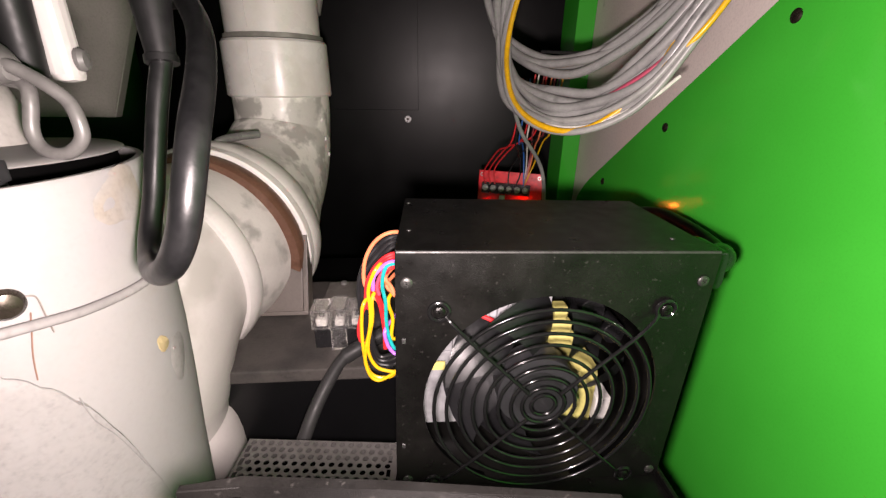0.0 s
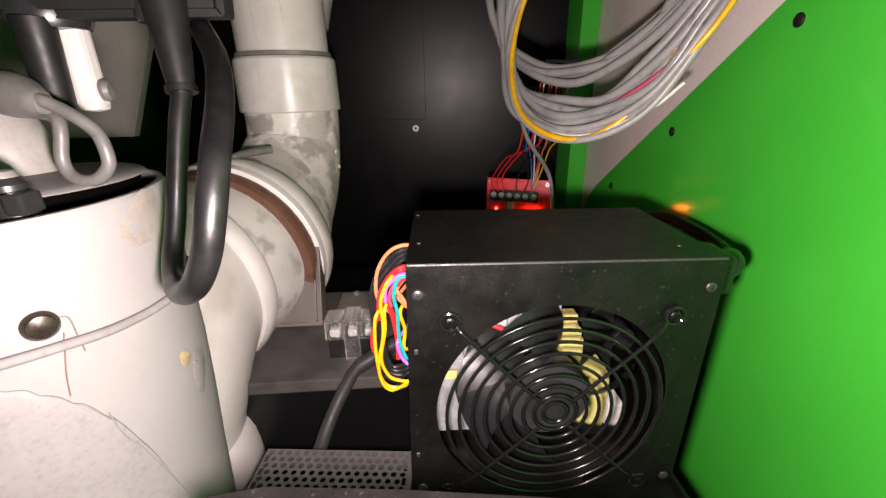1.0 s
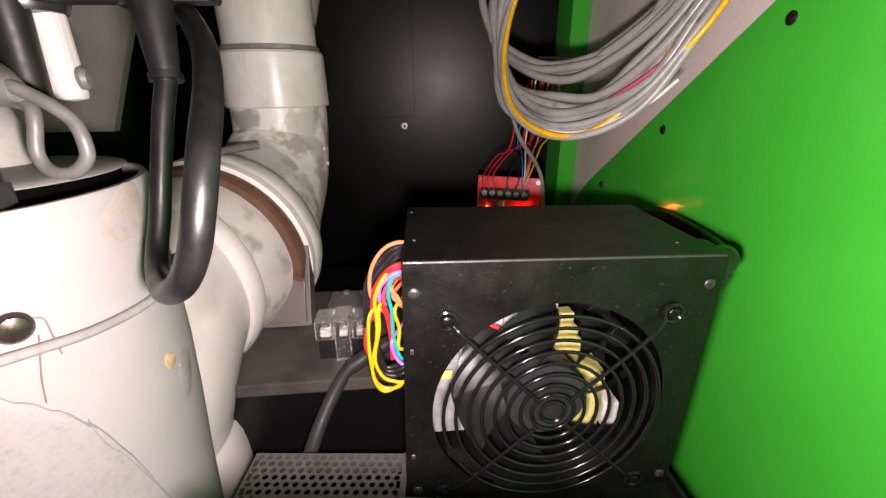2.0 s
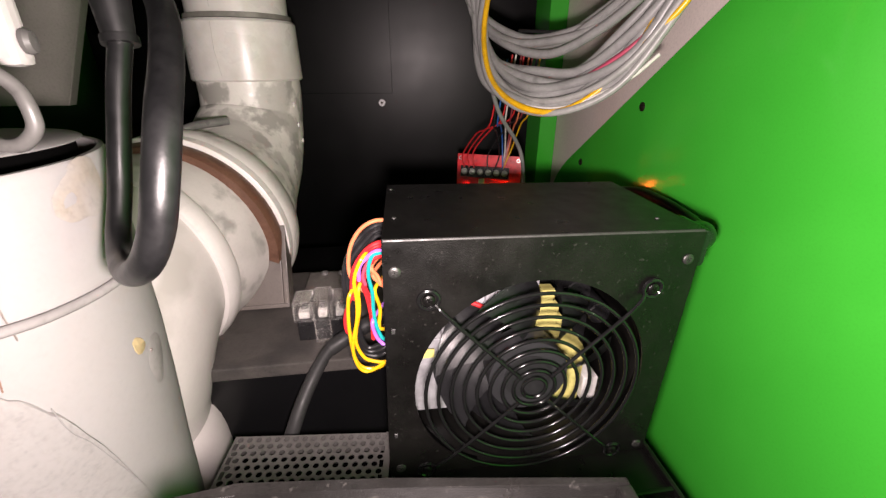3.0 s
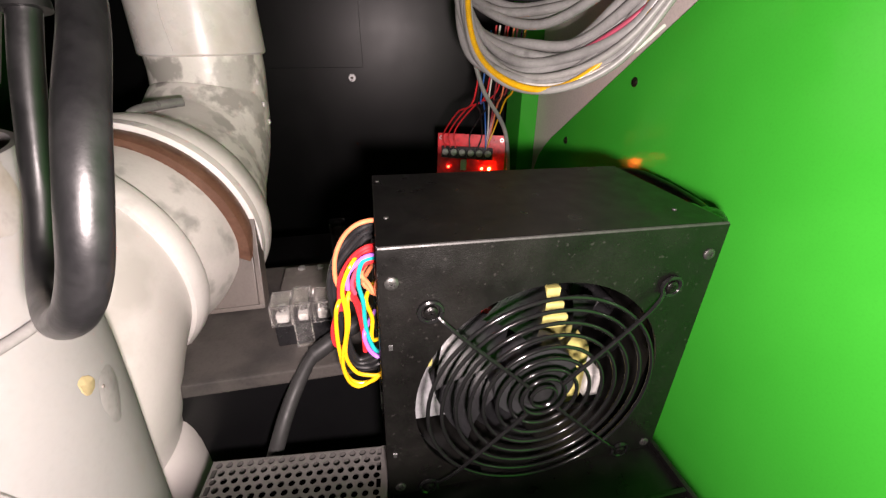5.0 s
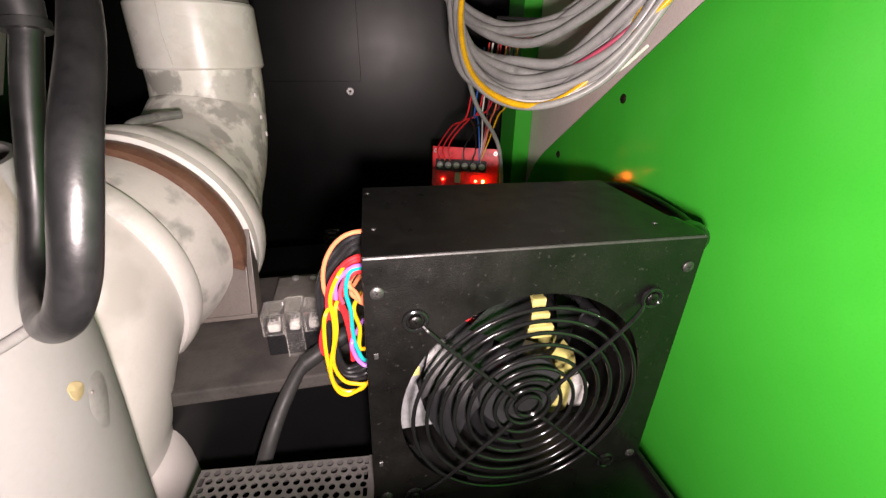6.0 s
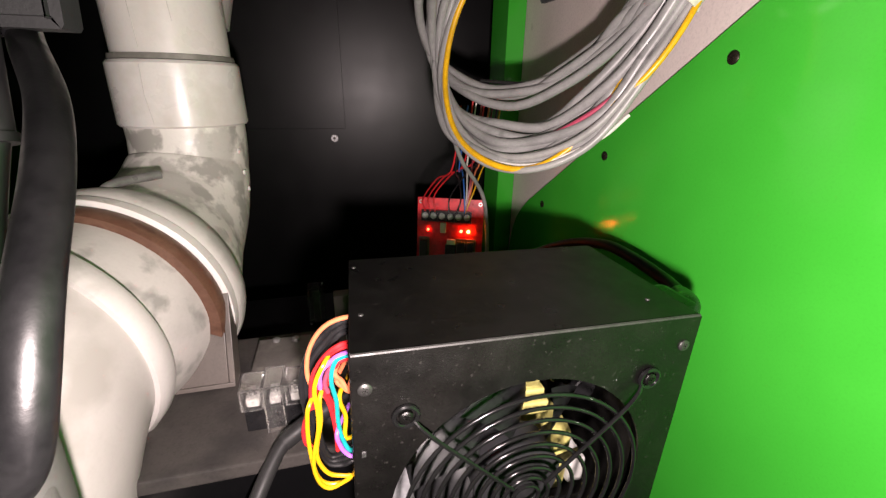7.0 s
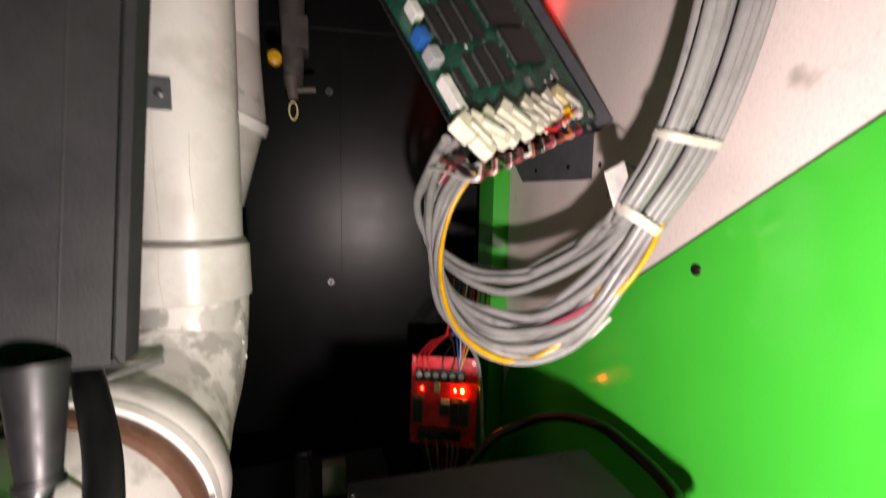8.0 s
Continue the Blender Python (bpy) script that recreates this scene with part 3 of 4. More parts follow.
SEAL_AT, SEAL_TO = Vector((-0.1596, 0.3733, 0.3333)), Vector((-0.189, -0.976, -0.111))
SEAL = axis_frame(SEAL_AT, SEAL_TO)
clamp = thing("duct_flange", "duct flange with a brown rubber seal and a bent clamp lever", "flange")
part("rim", lathe([(0.0745, -0.016), (0.0815, -0.0155), (0.0820, -0.0075), (0.0805, -0.0065), (0.0745, -0.0065)], 72, SEAL, close=True), pvc, clamp, "white plastic rim")
part("flare", lathe([(0.0600, -0.0165), (0.0800, -0.0170), (0.0818, -0.0200), (0.0815, -0.0300), (0.0790, -0.0390), (0.0742, -0.0470), (0.0665, -0.0600), (0.0540, -0.0680), (0.0500, -0.0600)], 72, SEAL, close=True), flare_grey, clamp, "grey dusty flared duct end")
part("seal", lathe([(0.0680, -0.0062), (0.0785, -0.0062), (0.0797, -0.003), (0.0797, 0.0045), (0.0785, 0.0075), (0.0680, 0.0075)], 72, SEAL, close=True), gasket_brown, clamp, "brown rubber seal")
LEAN_PLATE = Matrix.Translation((0, 0.341, 0.283)) @ Matrix.Rotation(radians(-20), 4, "X")
part("plate", box((-0.165, 0.0, 0.0), (-0.0835, 0.004, 0.0640), 0.0006, None, LEAN_PLATE), flange_grey, clamp, "dusty grey plate under the seal")
part("plate_fold", box((-0.0830, -0.0010, 0.0), (-0.0790, 0.016, 0.0665), 0.0006, None, LEAN_PLATE), flange_grey, clamp)
part("plate_lip", box((-0.165, -0.0022, 0.0), (-0.0790, -0.0002, 0.0030), 0.0004, None, LEAN_PLATE), flange_grey, clamp)
part("lever", tube(smooth_line([(-0.157, 0.398, 0.402), (-0.1555, 0.402, 0.4125), (-0.150, 0.408, 0.4170), (-0.140, 0.420, 0.4180), (-0.128, 0.431, 0.4185)], 6), 0.0033, 14), zinc, clamp, "bent bare steel lever")

bend = thing("duct_bend", "white plastic duct bend turning down, dusty", "pipe")
line = smooth_line([(-0.1590, 0.376, 0.3335), (-0.1680, 0.350, 0.3345), (-0.1765, 0.3246, 0.3349), (-0.1815, 0.300, 0.329), (-0.1830, 0.276, 0.313), (-0.1860, 0.260, 0.286), (-0.190, 0.252, 0.245), (-0.192, 0.250, 0.10)], 8)
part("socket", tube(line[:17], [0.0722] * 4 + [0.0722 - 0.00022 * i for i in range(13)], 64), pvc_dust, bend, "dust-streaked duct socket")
part("bead", lathe([(0.0720, -0.007), (0.0765, -0.007), (0.0778, -0.004), (0.0778, 0.005), (0.0760, 0.008), (0.0720, 0.009)], 72, axis_frame(line[16], line[17] - line[15]), close=True), bead_dimmed, bend, "raised white bead")
part("body", tube(line[15:], [0.0738 - 0.00013 * i for i in range(len(line) - 15)], 64), bend_dimmed, bend)
part("foot", lathe([(0.0600, 0.256), (0.0690, 0.2545), (0.0720, 0.251), (0.0748, 0.244), (0.0767, 0.233), (0.0776, 0.218), (0.0778, 0.15), (0.060, 0.15)], 64, pose(-0.190, 0.251, 0), close=True), bend_dimmed, bend)

# ---- the white housing with an open top ----
HX, HY, HZ, HR = -0.155, 0.185, 0.4395, 0.0605
housing = thing("housing", "white moulded plastic housing with an open round top", "housing", at=pose(HX, HY, HZ))
wall = [(0.0555, -0.060), (0.0560, -0.0048), (0.0572, -0.0028), (0.0592, -0.0028), (0.0602, -0.0050), (0.0605, -0.025), (0.0603, -0.080), (0.0590, -0.11), (0.0565, -0.15), (0.0535, -0.22), (0.0525, -0.36)]
part("shell", lathe(wall + [(0.046, -0.36), (0.046, -0.060)], 96, close=True), housing_dimmed, housing, "white shell with yellowed patches")


def on_shell(places, r=HR):
    """Places on the shell from angle and height."""
    return [(r * math.cos(radians(a)), r * math.sin(radians(a)), z - HZ) for a, z in places]


bm = bmesh.new()
SKIRT = [(-160, 0.392), (-80, 0.392), (-62, 0.3905), (-54.7, 0.3885), (-50, 0.3850), (-45, 0.3795), (-39.7, 0.3725), (-34, 0.362), (-29, 0.347), (-24, 0.326), (-20, 0.305), (-16, 0.27)]
cols = []
for k in range(73):
    a = -160 + 2 * k
    z = float(np.interp(a, [p[0] for p in SKIRT], [p[1] for p in SKIRT])) + 0.0007 * math.sin(k * 2.1) - HZ
    c, d = math.cos(radians(a)), math.sin(radians(a))
    cols.append([bm.verts.new((r * c, r * d, h)) for r, h in ((HR - 0.004, z + 0.0002), (HR + 0.0006, z), (HR + 0.0013, z - 0.0012), (HR + 0.0016, z - 0.006), (HR - 0.0035, -0.20), (HR - 0.006, -0.30))])
for p, q in zip(cols, cols[1:]):
    for n in range(5):
        bm.faces.new((p[n], q[n], q[n + 1], p[n + 1]))
part("lower_skirt", bm, skirt_dimmed, housing, "chalky lower skirt moulded over the shell")
part("crack", tube(smooth_line(on_shell([(-35.2, 0.3661), (-33.8, 0.3552), (-30.0, 0.3447), (-25.7, 0.3283), (-21.4, 0.3119)], HR + 0.0015), 5), 0.0002, 6), skirt_dimmed, housing, "hairline crack")
part("loose_thread", tube(smooth_line(on_shell([(-38.4, 0.4056), (-35.8, 0.4043), (-35.3, 0.3981), (-34.9, 0.3914)], HR + 0.0004), 5), 0.00025, 6), flange_grey, housing, "loose thin thread")
part("loose_thread", tube(smooth_line(on_shell([(-38, 0.400), (-39.5, 0.393), (-41, 0.386), (-42, 0.378)], HR + 0.0004), 5), 0.0002, 6), gasket_brown, housing)
# disc and seat are painted near-zero black for the shade in the gap
part("gap_shade_disc", lathe([(0.0, -0.010), (0.0556, -0.010), (0.0556, -0.03), (0.0, -0.03)], 72), matte_black, housing, "black disc painting the shade in the gap round the inner cover")
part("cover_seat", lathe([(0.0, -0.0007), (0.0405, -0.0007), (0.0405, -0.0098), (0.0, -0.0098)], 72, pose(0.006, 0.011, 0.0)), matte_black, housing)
part("inner_cover", lathe([(0.0, 0.0022), (0.020, 0.0020), (0.036, 0.0010), (0.0424, 0.0002), (0.0430, -0.0002), (0.0426, -0.0006), (0.0, -0.0006)], 72, pose(0.006, 0.011, 0.0)), housing_dimmed, housing, "white inner cover")


def outward(a, z):
    return axis_frame(on_shell([(a, z)])[0], (math.cos(radians(a)), math.sin(radians(a)), 0))


part("button", lathe([(0.0048, -0.0008), (0.0047, 0.0008), (0.0036, 0.0022), (0.0012, 0.0029)], 28, outward(-42.1, 0.4046)), dark_screw, housing, "dark domed rivet")


def smear(name, a, z, w, h, turn, material, label, seed):
    """A thin dried film with an uneven outline that hugs the shell."""
    r = random.Random(seed)
    bm = bmesh.new()
    n = 22
    ring = []
    for k in range(n):
        t = 2 * math.pi * k / n
        q = 0.90 + 0.08 * math.sin(3 * t + seed) + r.uniform(-0.05, 0.05)
        u, v = w * q * math.cos(t), h * q * math.sin(t)
        u, v = u * math.cos(turn) - v * math.sin(turn), u * math.sin(turn) + v * math.cos(turn)
        ring.append((a + math.degrees(u / HR), z + v))
    mid = bm.verts.new(on_shell([(a, z)], shell_r(z) + 0.00022)[0])
    inner = [bm.verts.new(on_shell([(a + 0.85 * (p - a), z + 0.85 * (q - z))], shell_r(q) + 0.00018)[0]) for p, q in ring]
    outer = [bm.verts.new(on_shell([(p, q)], shell_r(q) - 0.0002)[0]) for p, q in ring]
    for k in range(n):
        m = (k + 1) % n
        bm.faces.new((mid, inner[k], inner[m]))
        bm.faces.new((inner[k], outer[k], outer[m], inner[m]))
    part(name, bm, material, housing, label)


def shell_r(z):
    """The shell's radius at a height."""
    return float(np.interp(HZ - z, [0.005, 0.025, 0.080, 0.11, 0.15, 0.22], [0.0602, 0.0605, 0.0603, 0.0590, 0.0565, 0.0535]))


smear("yellowed_patch", -3.0, 0.4265, 0.0150, 0.0105, 0.3, patch_cream, "yellowed patch of old glue", 11)
smear("yellowed_patch", 9.0, 0.4140, 0.0070, 0.0090, -0.3, patch_cream, "yellowed patch of old glue", 14)
smear("glue_spot", -3.0, 0.3650, 0.0036, 0.0050, 0.5, glue_cream, "dried yellow glue spot", 3)
smear("glue_film", 5.0, 0.3530, 0.0075, 0.0135, -0.2, film_grey, "greyish film of dried glue", 6)
part("speck", lathe([(0.0008, -0.0002), (0.0005, 0.0004)], 8, outward(2.0, 0.3590)), flange_grey, housing)
hose = thing("thin_hose", "thin translucent white hose across the housing", "hose", tube(smooth_line([(HX + x, HY + y, HZ + z) for x, y, z in on_shell([(-75, 0.3955), (-52.5, 0.3969), (-40.6, 0.3963), (-26.0, 0.3947), (-8, 0.3940), (10, 0.3950), (25, 0.399)], HR + 0.0012)], 8), 0.0017, 12), hose_grey)

# things standing in the open top
motor = thing("motor_unit", "white and grey motor unit sunk in the open housing", "motor")
part("cover", lathe([(0.0, 0.034), (0.018, 0.031), (0.030, 0.022), (0.036, 0.008), (0.037, -0.002), (0.0, -0.002)], 48, pose(-0.168, 0.205, 0.4425) @ Matrix.Diagonal((0.80, 0.6, 1.0, 1))), motor_white, motor)
part("socket_block", box((-0.1262, 0.2085, 0.4635), (-0.1172, 0.2170, 0.4960), 0.0028), socket_white, motor, "white rounded socket block")
part("block_cap", lathe([(0.0040, 0.0), (0.0043, 0.0015), (0.0034, 0.0030), (0.0, 0.0036)], 24, axis_frame((-0.1172, 0.2130, 0.4715), (1, 0.2, 0))), loop_grey, motor)
part("stem", tube([(-0.1275, 0.2030, 0.4960), (-0.1285, 0.2035, 0.4650)], [0.0066, 0.0056], 28), relief_black, motor, "dark grey rubber stem")
loop = thing("grey_cable_loop", "looped grey cable hanging in the open housing", "cable")
part("cord", tube(smooth_line([(-0.150, 0.200, 0.4740), (-0.132, 0.190, 0.4715), (-0.1200, 0.1845, 0.4690), (-0.1140, 0.184, 0.4660), (-0.1075, 0.183, 0.4620), (-0.1035, 0.183, 0.4578), (-0.1015, 0.182, 0.4520), (-0.1022, 0.182, 0.4463), (-0.1070, 0.182, 0.4420), (-0.1125, 0.182, 0.4415), (-0.1170, 0.183, 0.4440), (-0.1185, 0.184, 0.4492), (-0.1170, 0.185, 0.4570), (-0.1180, 0.187, 0.4620), (-0.1240, 0.190, 0.4640), (-0.1400, 0.198, 0.4650)], 8), 0.0022, 14), loop_grey, loop)
part("grommet", tube(smooth_line([(-0.1390, 0.194, 0.4715), (-0.1300, 0.190, 0.4700), (-0.1220, 0.186, 0.4680), (-0.1185, 0.1845, 0.4670)], 3), [0.0074, 0.0078, 0.0078, 0.0075, 0.0068, 0.0058, 0.0050, 0.0044, 0.0036, 0.0030], 18), loop_grey, loop)
tap = thing("small_tap", "small black and steel tap in the housing", "tap")
part("stem", lathe([(0.0, 0.0), (0.0040, 0.0), (0.0040, 0.018), (0.0030, 0.020), (0.0, 0.020)], 20, pose(-0.1165, 0.1580, 0.4295)), zinc, tap)
part("knob", box((-0.1125, 0.1500, 0.4375), (-0.1070, 0.1580, 0.4440), 0.0010), black_plastic, tap)
part("knob_arm", box((-0.1165, 0.1540, 0.4375), (-0.1125, 0.1580, 0.4405), 0.0006), black_plastic, tap)
part("sleeve", lathe([(0.0, 0.0), (0.0056, 0.0), (0.0056, 0.016), (0.0041, 0.018), (0.0, 0.018)], 24, pose(-0.1165, 0.1580, 0.4297)), black_plastic, tap)

# ---- dark box with hanging cable ----
hanging = thing("control_box", "dark grey control box hung over the housing", "box")
part("body", prism([(-0.34, 0.4955), (-0.0612, 0.4955), (-0.0604, 0.4965), (-0.0370, 0.78), (-0.34, 0.78)], 0.014, Matrix(((1, 0, 0, 0), (0, 0, 1, 0.200), (0, 1, 0, 0), (0, 0, 0, 1))), 0.0025), dark_box, hanging)
part("seam", tube([(-0.0750, 0.2002, 0.4985), (-0.0600, 0.2002, 0.660), (-0.0490, 0.2002, 0.778)], 0.0004, 6), dark_box, hanging)
part("gland", lathe([(0.0, 0.006), (0.0125, 0.005), (0.0135, 0.0), (0.0120, -0.0035), (0.0, -0.0045)], 32, pose(-0.128, 0.212, 0.4965)), black_plastic, hanging)
part("gland", lathe([(0.0, 0.006), (0.0085, 0.004), (0.0090, 0.0), (0.0080, -0.0025), (0.0, -0.0035)], 32, pose(-0.0845, 0.207, 0.4965)), black_plastic, hanging)
black_loop = thing("black_cable", "thick black cable hanging in a loop from the control box", "cable")
part("strain_relief", tube([(-0.0775, 0.1960, 0.5000), (-0.0752, 0.1900, 0.4715)], [0.0072, 0.0044], 28), relief_black, black_loop, "tapered black strain relief")
part("collar", tube([(-0.0753, 0.1902, 0.4722), (-0.0751, 0.1897, 0.4700)], 0.0052, 28), relief_black, black_loop)
line = smooth_line([(-0.0752, 0.1900, 0.4710), (-0.0772, 0.1850, 0.4570), (-0.0788, 0.1800, 0.4420), (-0.0800, 0.1750, 0.4280), (-0.0800, 0.1680, 0.4170), (-0.0755, 0.1580, 0.4122), (-0.0670, 0.1460, 0.4130), (-0.0575, 0.1370, 0.4190), (-0.0505, 0.1330, 0.4290), (-0.0470, 0.1340, 0.4410), (-0.0462, 0.1410, 0.4540), (-0.0500, 0.1600, 0.4680), (-0.0580, 0.1820, 0.4800), (-0.0720, 0.2080, 0.4920), (-0.088, 0.240, 0.4985), (-0.105, 0.27, 0.50)], 10)
part("cable", tube(line, [0.0033 + 0.0006 * min(1.0, max(0.0, (i - 35) / 35)) for i in range(len(line))], 24), rubber, black_loop)

# ---- on the shelf ----
relay = thing("switch_block", "grey switch block with a clear terminal cover", "switch")
part("body", box((-0.069, 0.3120, 0.282), (-0.028, 0.386, 0.2905), 0.0012), dusty_plate, relay)
part("terminal_body", box((-0.0640, 0.2935, 0.282), (-0.0265, 0.3118, 0.2985), 0.001), black_plastic, relay)
for x0, x1, z0, z1, y0 in ((-0.0650, -0.0522, 0.2990, 0.3140, 0.2915), (-0.0515, -0.0400, 0.2830, 0.3160, 0.2890), (-0.0393, -0.0260, 0.2990, 0.3140, 0.2915)):
    e = 0.0009
    bm = box((x0, y0, z0), (x1, y0 + e, z1), 0.0003)
    box((x0, 0.3105 - e, z0), (x1, 0.3105, z1), 0.0003, bm)
    box((x0, y0 + e, z0), (x0 + e, 0.3105 - e, z1), 0, bm)
    box((x1 - e, y0 + e, z0), (x1, 0.3105 - e, z1), 0, bm)
    box((x0 + e, y0 + e, z1 - e), (x1 - e, 0.3105 - e, z1), 0, bm)
    cell = part("terminal_cover", bm, clear_plastic, relay, "clear plastic cover")
    cell.visible_shadow = False
    part("terminal_clamp", box((x0 + 0.0024, 0.2950, 0.2992), (x1 - 0.0024, 0.3070, 0.3052), 0.0016), pale_cable, cell)
    part("terminal_screw", lathe([(0.0026, 0.0), (0.0026, 0.0030), (0.0012, 0.0038)], 16, pose((x0 + x1) / 2, 0.301, 0.3054)), bright_screw, cell)
for x, y in ((-0.055, 0.3815), (-0.040, 0.3800), (-0.051, 0.318), (-0.063, 0.320)):
    part("rivet", lathe([(0.0032, 0.0), (0.0028, 0.0020), (0.0008, 0.0028)], 16, pose(x, y, 0.2905)), zinc, relay)
far_block = thing("cable_bracket", "small dark bracket with a clear plug on the rear rail", "bracket")
part("rail", box((-0.16, 0.455, 0.20), (0.06, 0.560, 0.2405), 0.001), black_wall, far_block)
part("foot", box((-0.0105, 0.485, 0.2405), (0.0130, 0.500, 0.2725), 0.001), flange_grey, far_block)
part("plug", box((-0.0370, 0.485, 0.2405), (-0.0200, 0.500, 0.2850), 0.002), clear_plastic, far_block)
# dark core colour stands in for the torch shadow that falls here
part("shaded_plug_core", box((-0.0320, 0.489, 0.2415), (-0.0250, 0.496, 0.2790), 0.001), lead_grey, far_block)
grey_lead = thing("grey_lead", "dark grey sheathed lead running down from the switch block", "cable")
part("lead", tube(smooth_line([(0.004, 0.298, 0.300), (-0.022, 0.286, 0.2925), (-0.040, 0.277, 0.2860), (-0.052, 0.260, 0.274), (-0.062, 0.242, 0.256), (-0.072, 0.232, 0.225), (-0.080, 0.230, 0.17)], 8), 0.0045, 16), lead_grey, grey_lead)
part("sleeve", tube(smooth_line([(0.002, 0.2970, 0.2995), (-0.022, 0.286, 0.2925), (-0.041, 0.2765, 0.2855)], 6), 0.0056, 16), lead_grey, grey_lead)

# ---- wires of the power supply ----
wires = thing("supply_wires", "bundle of coloured wires leaving the power supply", "wires")
rng = random.Random(5)


def supply_wire(colour, y, places, r=0.00095):
    """A wire out of the side of the power supply, from places in x and height at one depth."""
    pts = [(x + rng.uniform(-0.0002, 0.0002), y + 0.04 * abs(x), z) for x, z in places]
    if places[0][0] > -0.004:
        pts.insert(0, (0.008, y + 0.006, places[0][1] - 0.003))
    else:
        pts.insert(0, (pts[0][0] + 0.0055, y + 0.014, pts[0][2] + 0.001))
    if places[-1][0] > -0.004:
        pts.append((0.009, y + 0.006, places[-1][1] + 0.002))
    part("wire", tube(smooth_line(pts, 6), r, 10), WIRE[colour], wires, colour + " wire")


supply_wire("orange", 0.2160, [(-0.0021, 0.3992), (-0.0093, 0.3954), (-0.0145, 0.3875), (-0.0166, 0.3784), (-0.0159, 0.3705), (-0.0119, 0.3644), (-0.0075, 0.3602)])
supply_wire("black", 0.2190, [(-0.0016, 0.3961), (-0.0106, 0.3897), (-0.017, 0.3796), (-0.02, 0.3672), (-0.019, 0.3533), (-0.0175, 0.3383), (-0.0137, 0.3243), (-0.0068, 0.3211), (-0.0009, 0.3232)], 0.00125)
supply_wire("black", 0.2200, [(-0.0016, 0.3948), (-0.0099, 0.3886), (-0.0164, 0.3787), (-0.0195, 0.3665), (-0.0185, 0.3525), (-0.017, 0.3374), (-0.0134, 0.3239), (-0.0068, 0.3212), (-0.0008, 0.3235)], 0.00125)
supply_wire("black", 0.2210, [(-0.0017, 0.3934), (-0.0092, 0.3874), (-0.0158, 0.3778), (-0.019, 0.3658), (-0.018, 0.3517), (-0.0166, 0.3365), (-0.0131, 0.3236), (-0.0067, 0.3214), (-0.0007, 0.3239)], 0.00125)
supply_wire("black", 0.2190, [(-0.0018, 0.3934), (-0.0084, 0.3877), (-0.015, 0.3785), (-0.0182, 0.3669), (-0.0173, 0.3531), (-0.0159, 0.3381), (-0.0126, 0.3259), (-0.0066, 0.3242), (-0.0006, 0.3269)], 0.00125)
supply_wire("black", 0.2200, [(-0.0018, 0.3921), (-0.0077, 0.3865), (-0.0145, 0.3775), (-0.0176, 0.3662), (-0.0168, 0.3523), (-0.0155, 0.3372), (-0.0123, 0.3256), (-0.0065, 0.3244), (-0.0005, 0.3273)], 0.00125)
supply_wire("black", 0.2210, [(-0.0019, 0.3907), (-0.0069, 0.3853), (-0.0139, 0.3766), (-0.0171, 0.3655), (-0.0163, 0.3515), (-0.015, 0.3363), (-0.012, 0.3253), (-0.0065, 0.3245), (-0.0004, 0.3277)], 0.00125)
supply_wire("black", 0.2190, [(-0.002, 0.3907), (-0.0061, 0.3856), (-0.0131, 0.3773), (-0.0163, 0.3667), (-0.0156, 0.3528), (-0.0143, 0.3378), (-0.0115, 0.3276), (-0.0064, 0.3273), (-0.0004, 0.3306)], 0.00125)
supply_wire("red", 0.2135, [(-0.002, 0.3891), (-0.0092, 0.3841), (-0.0143, 0.3757), (-0.0158, 0.3671), (-0.0159, 0.36)], 0.00108)
supply_wire("red", 0.2141, [(-0.0021, 0.3875), (-0.0084, 0.3828), (-0.0135, 0.3753), (-0.015, 0.3666), (-0.0153, 0.3595)], 0.00108)
supply_wire("red", 0.2147, [(-0.0022, 0.386), (-0.0075, 0.3814), (-0.0128, 0.3748), (-0.0142, 0.3661), (-0.0147, 0.3589)], 0.00108)
supply_wire("red", 0.2125, [(-0.0027, 0.3825), (-0.0074, 0.3774), (-0.0108, 0.3701), (-0.0086, 0.3607), (-0.0076, 0.3487), (-0.0074, 0.3367)], 0.00108)
supply_wire("red", 0.2133, [(-0.0027, 0.3821), (-0.0065, 0.3768), (-0.0097, 0.3694), (-0.0077, 0.36), (-0.0069, 0.348), (-0.0074, 0.336)], 0.00108)
supply_wire("red", 0.2160, [(-0.0165, 0.3604), (-0.0193, 0.3523), (-0.0207, 0.3459), (-0.0206, 0.3395), (-0.0176, 0.3373)])
supply_wire("pink", 0.2118, [(-0.0026, 0.3846), (-0.0073, 0.3797), (-0.0099, 0.3733), (-0.0091, 0.3683)])
supply_wire("violet", 0.2110, [(-0.0024, 0.3862), (-0.0074, 0.3829), (-0.0109, 0.3782), (-0.012, 0.3712)])
supply_wire("teal", 0.2105, [(-0.0025, 0.3852), (-0.006, 0.3814), (-0.0074, 0.3738), (-0.0059, 0.3647), (-0.0062, 0.3543), (-0.0051, 0.3443), (-0.0011, 0.3373)])
supply_wire("violet", 0.2102, [(-0.0069, 0.3493), (-0.006, 0.3413), (-0.0035, 0.336), (-0.0001, 0.3351)])
supply_wire("yellow", 0.2100, [(-0.0093, 0.3837), (-0.0126, 0.3767), (-0.0141, 0.3701), (-0.0138, 0.3611), (-0.0145, 0.3506), (-0.0179, 0.3343), (-0.0163, 0.3232), (-0.0126, 0.3184), (-0.0074, 0.3199), (-0.0007, 0.3248)], 0.00092)
supply_wire("yellow", 0.2112, [(-0.0163, 0.3647), (-0.0182, 0.3557), (-0.0185, 0.3415), (-0.0171, 0.3259), (-0.0129, 0.3197), (-0.0055, 0.3196), (-0.0007, 0.3242)], 0.00092)
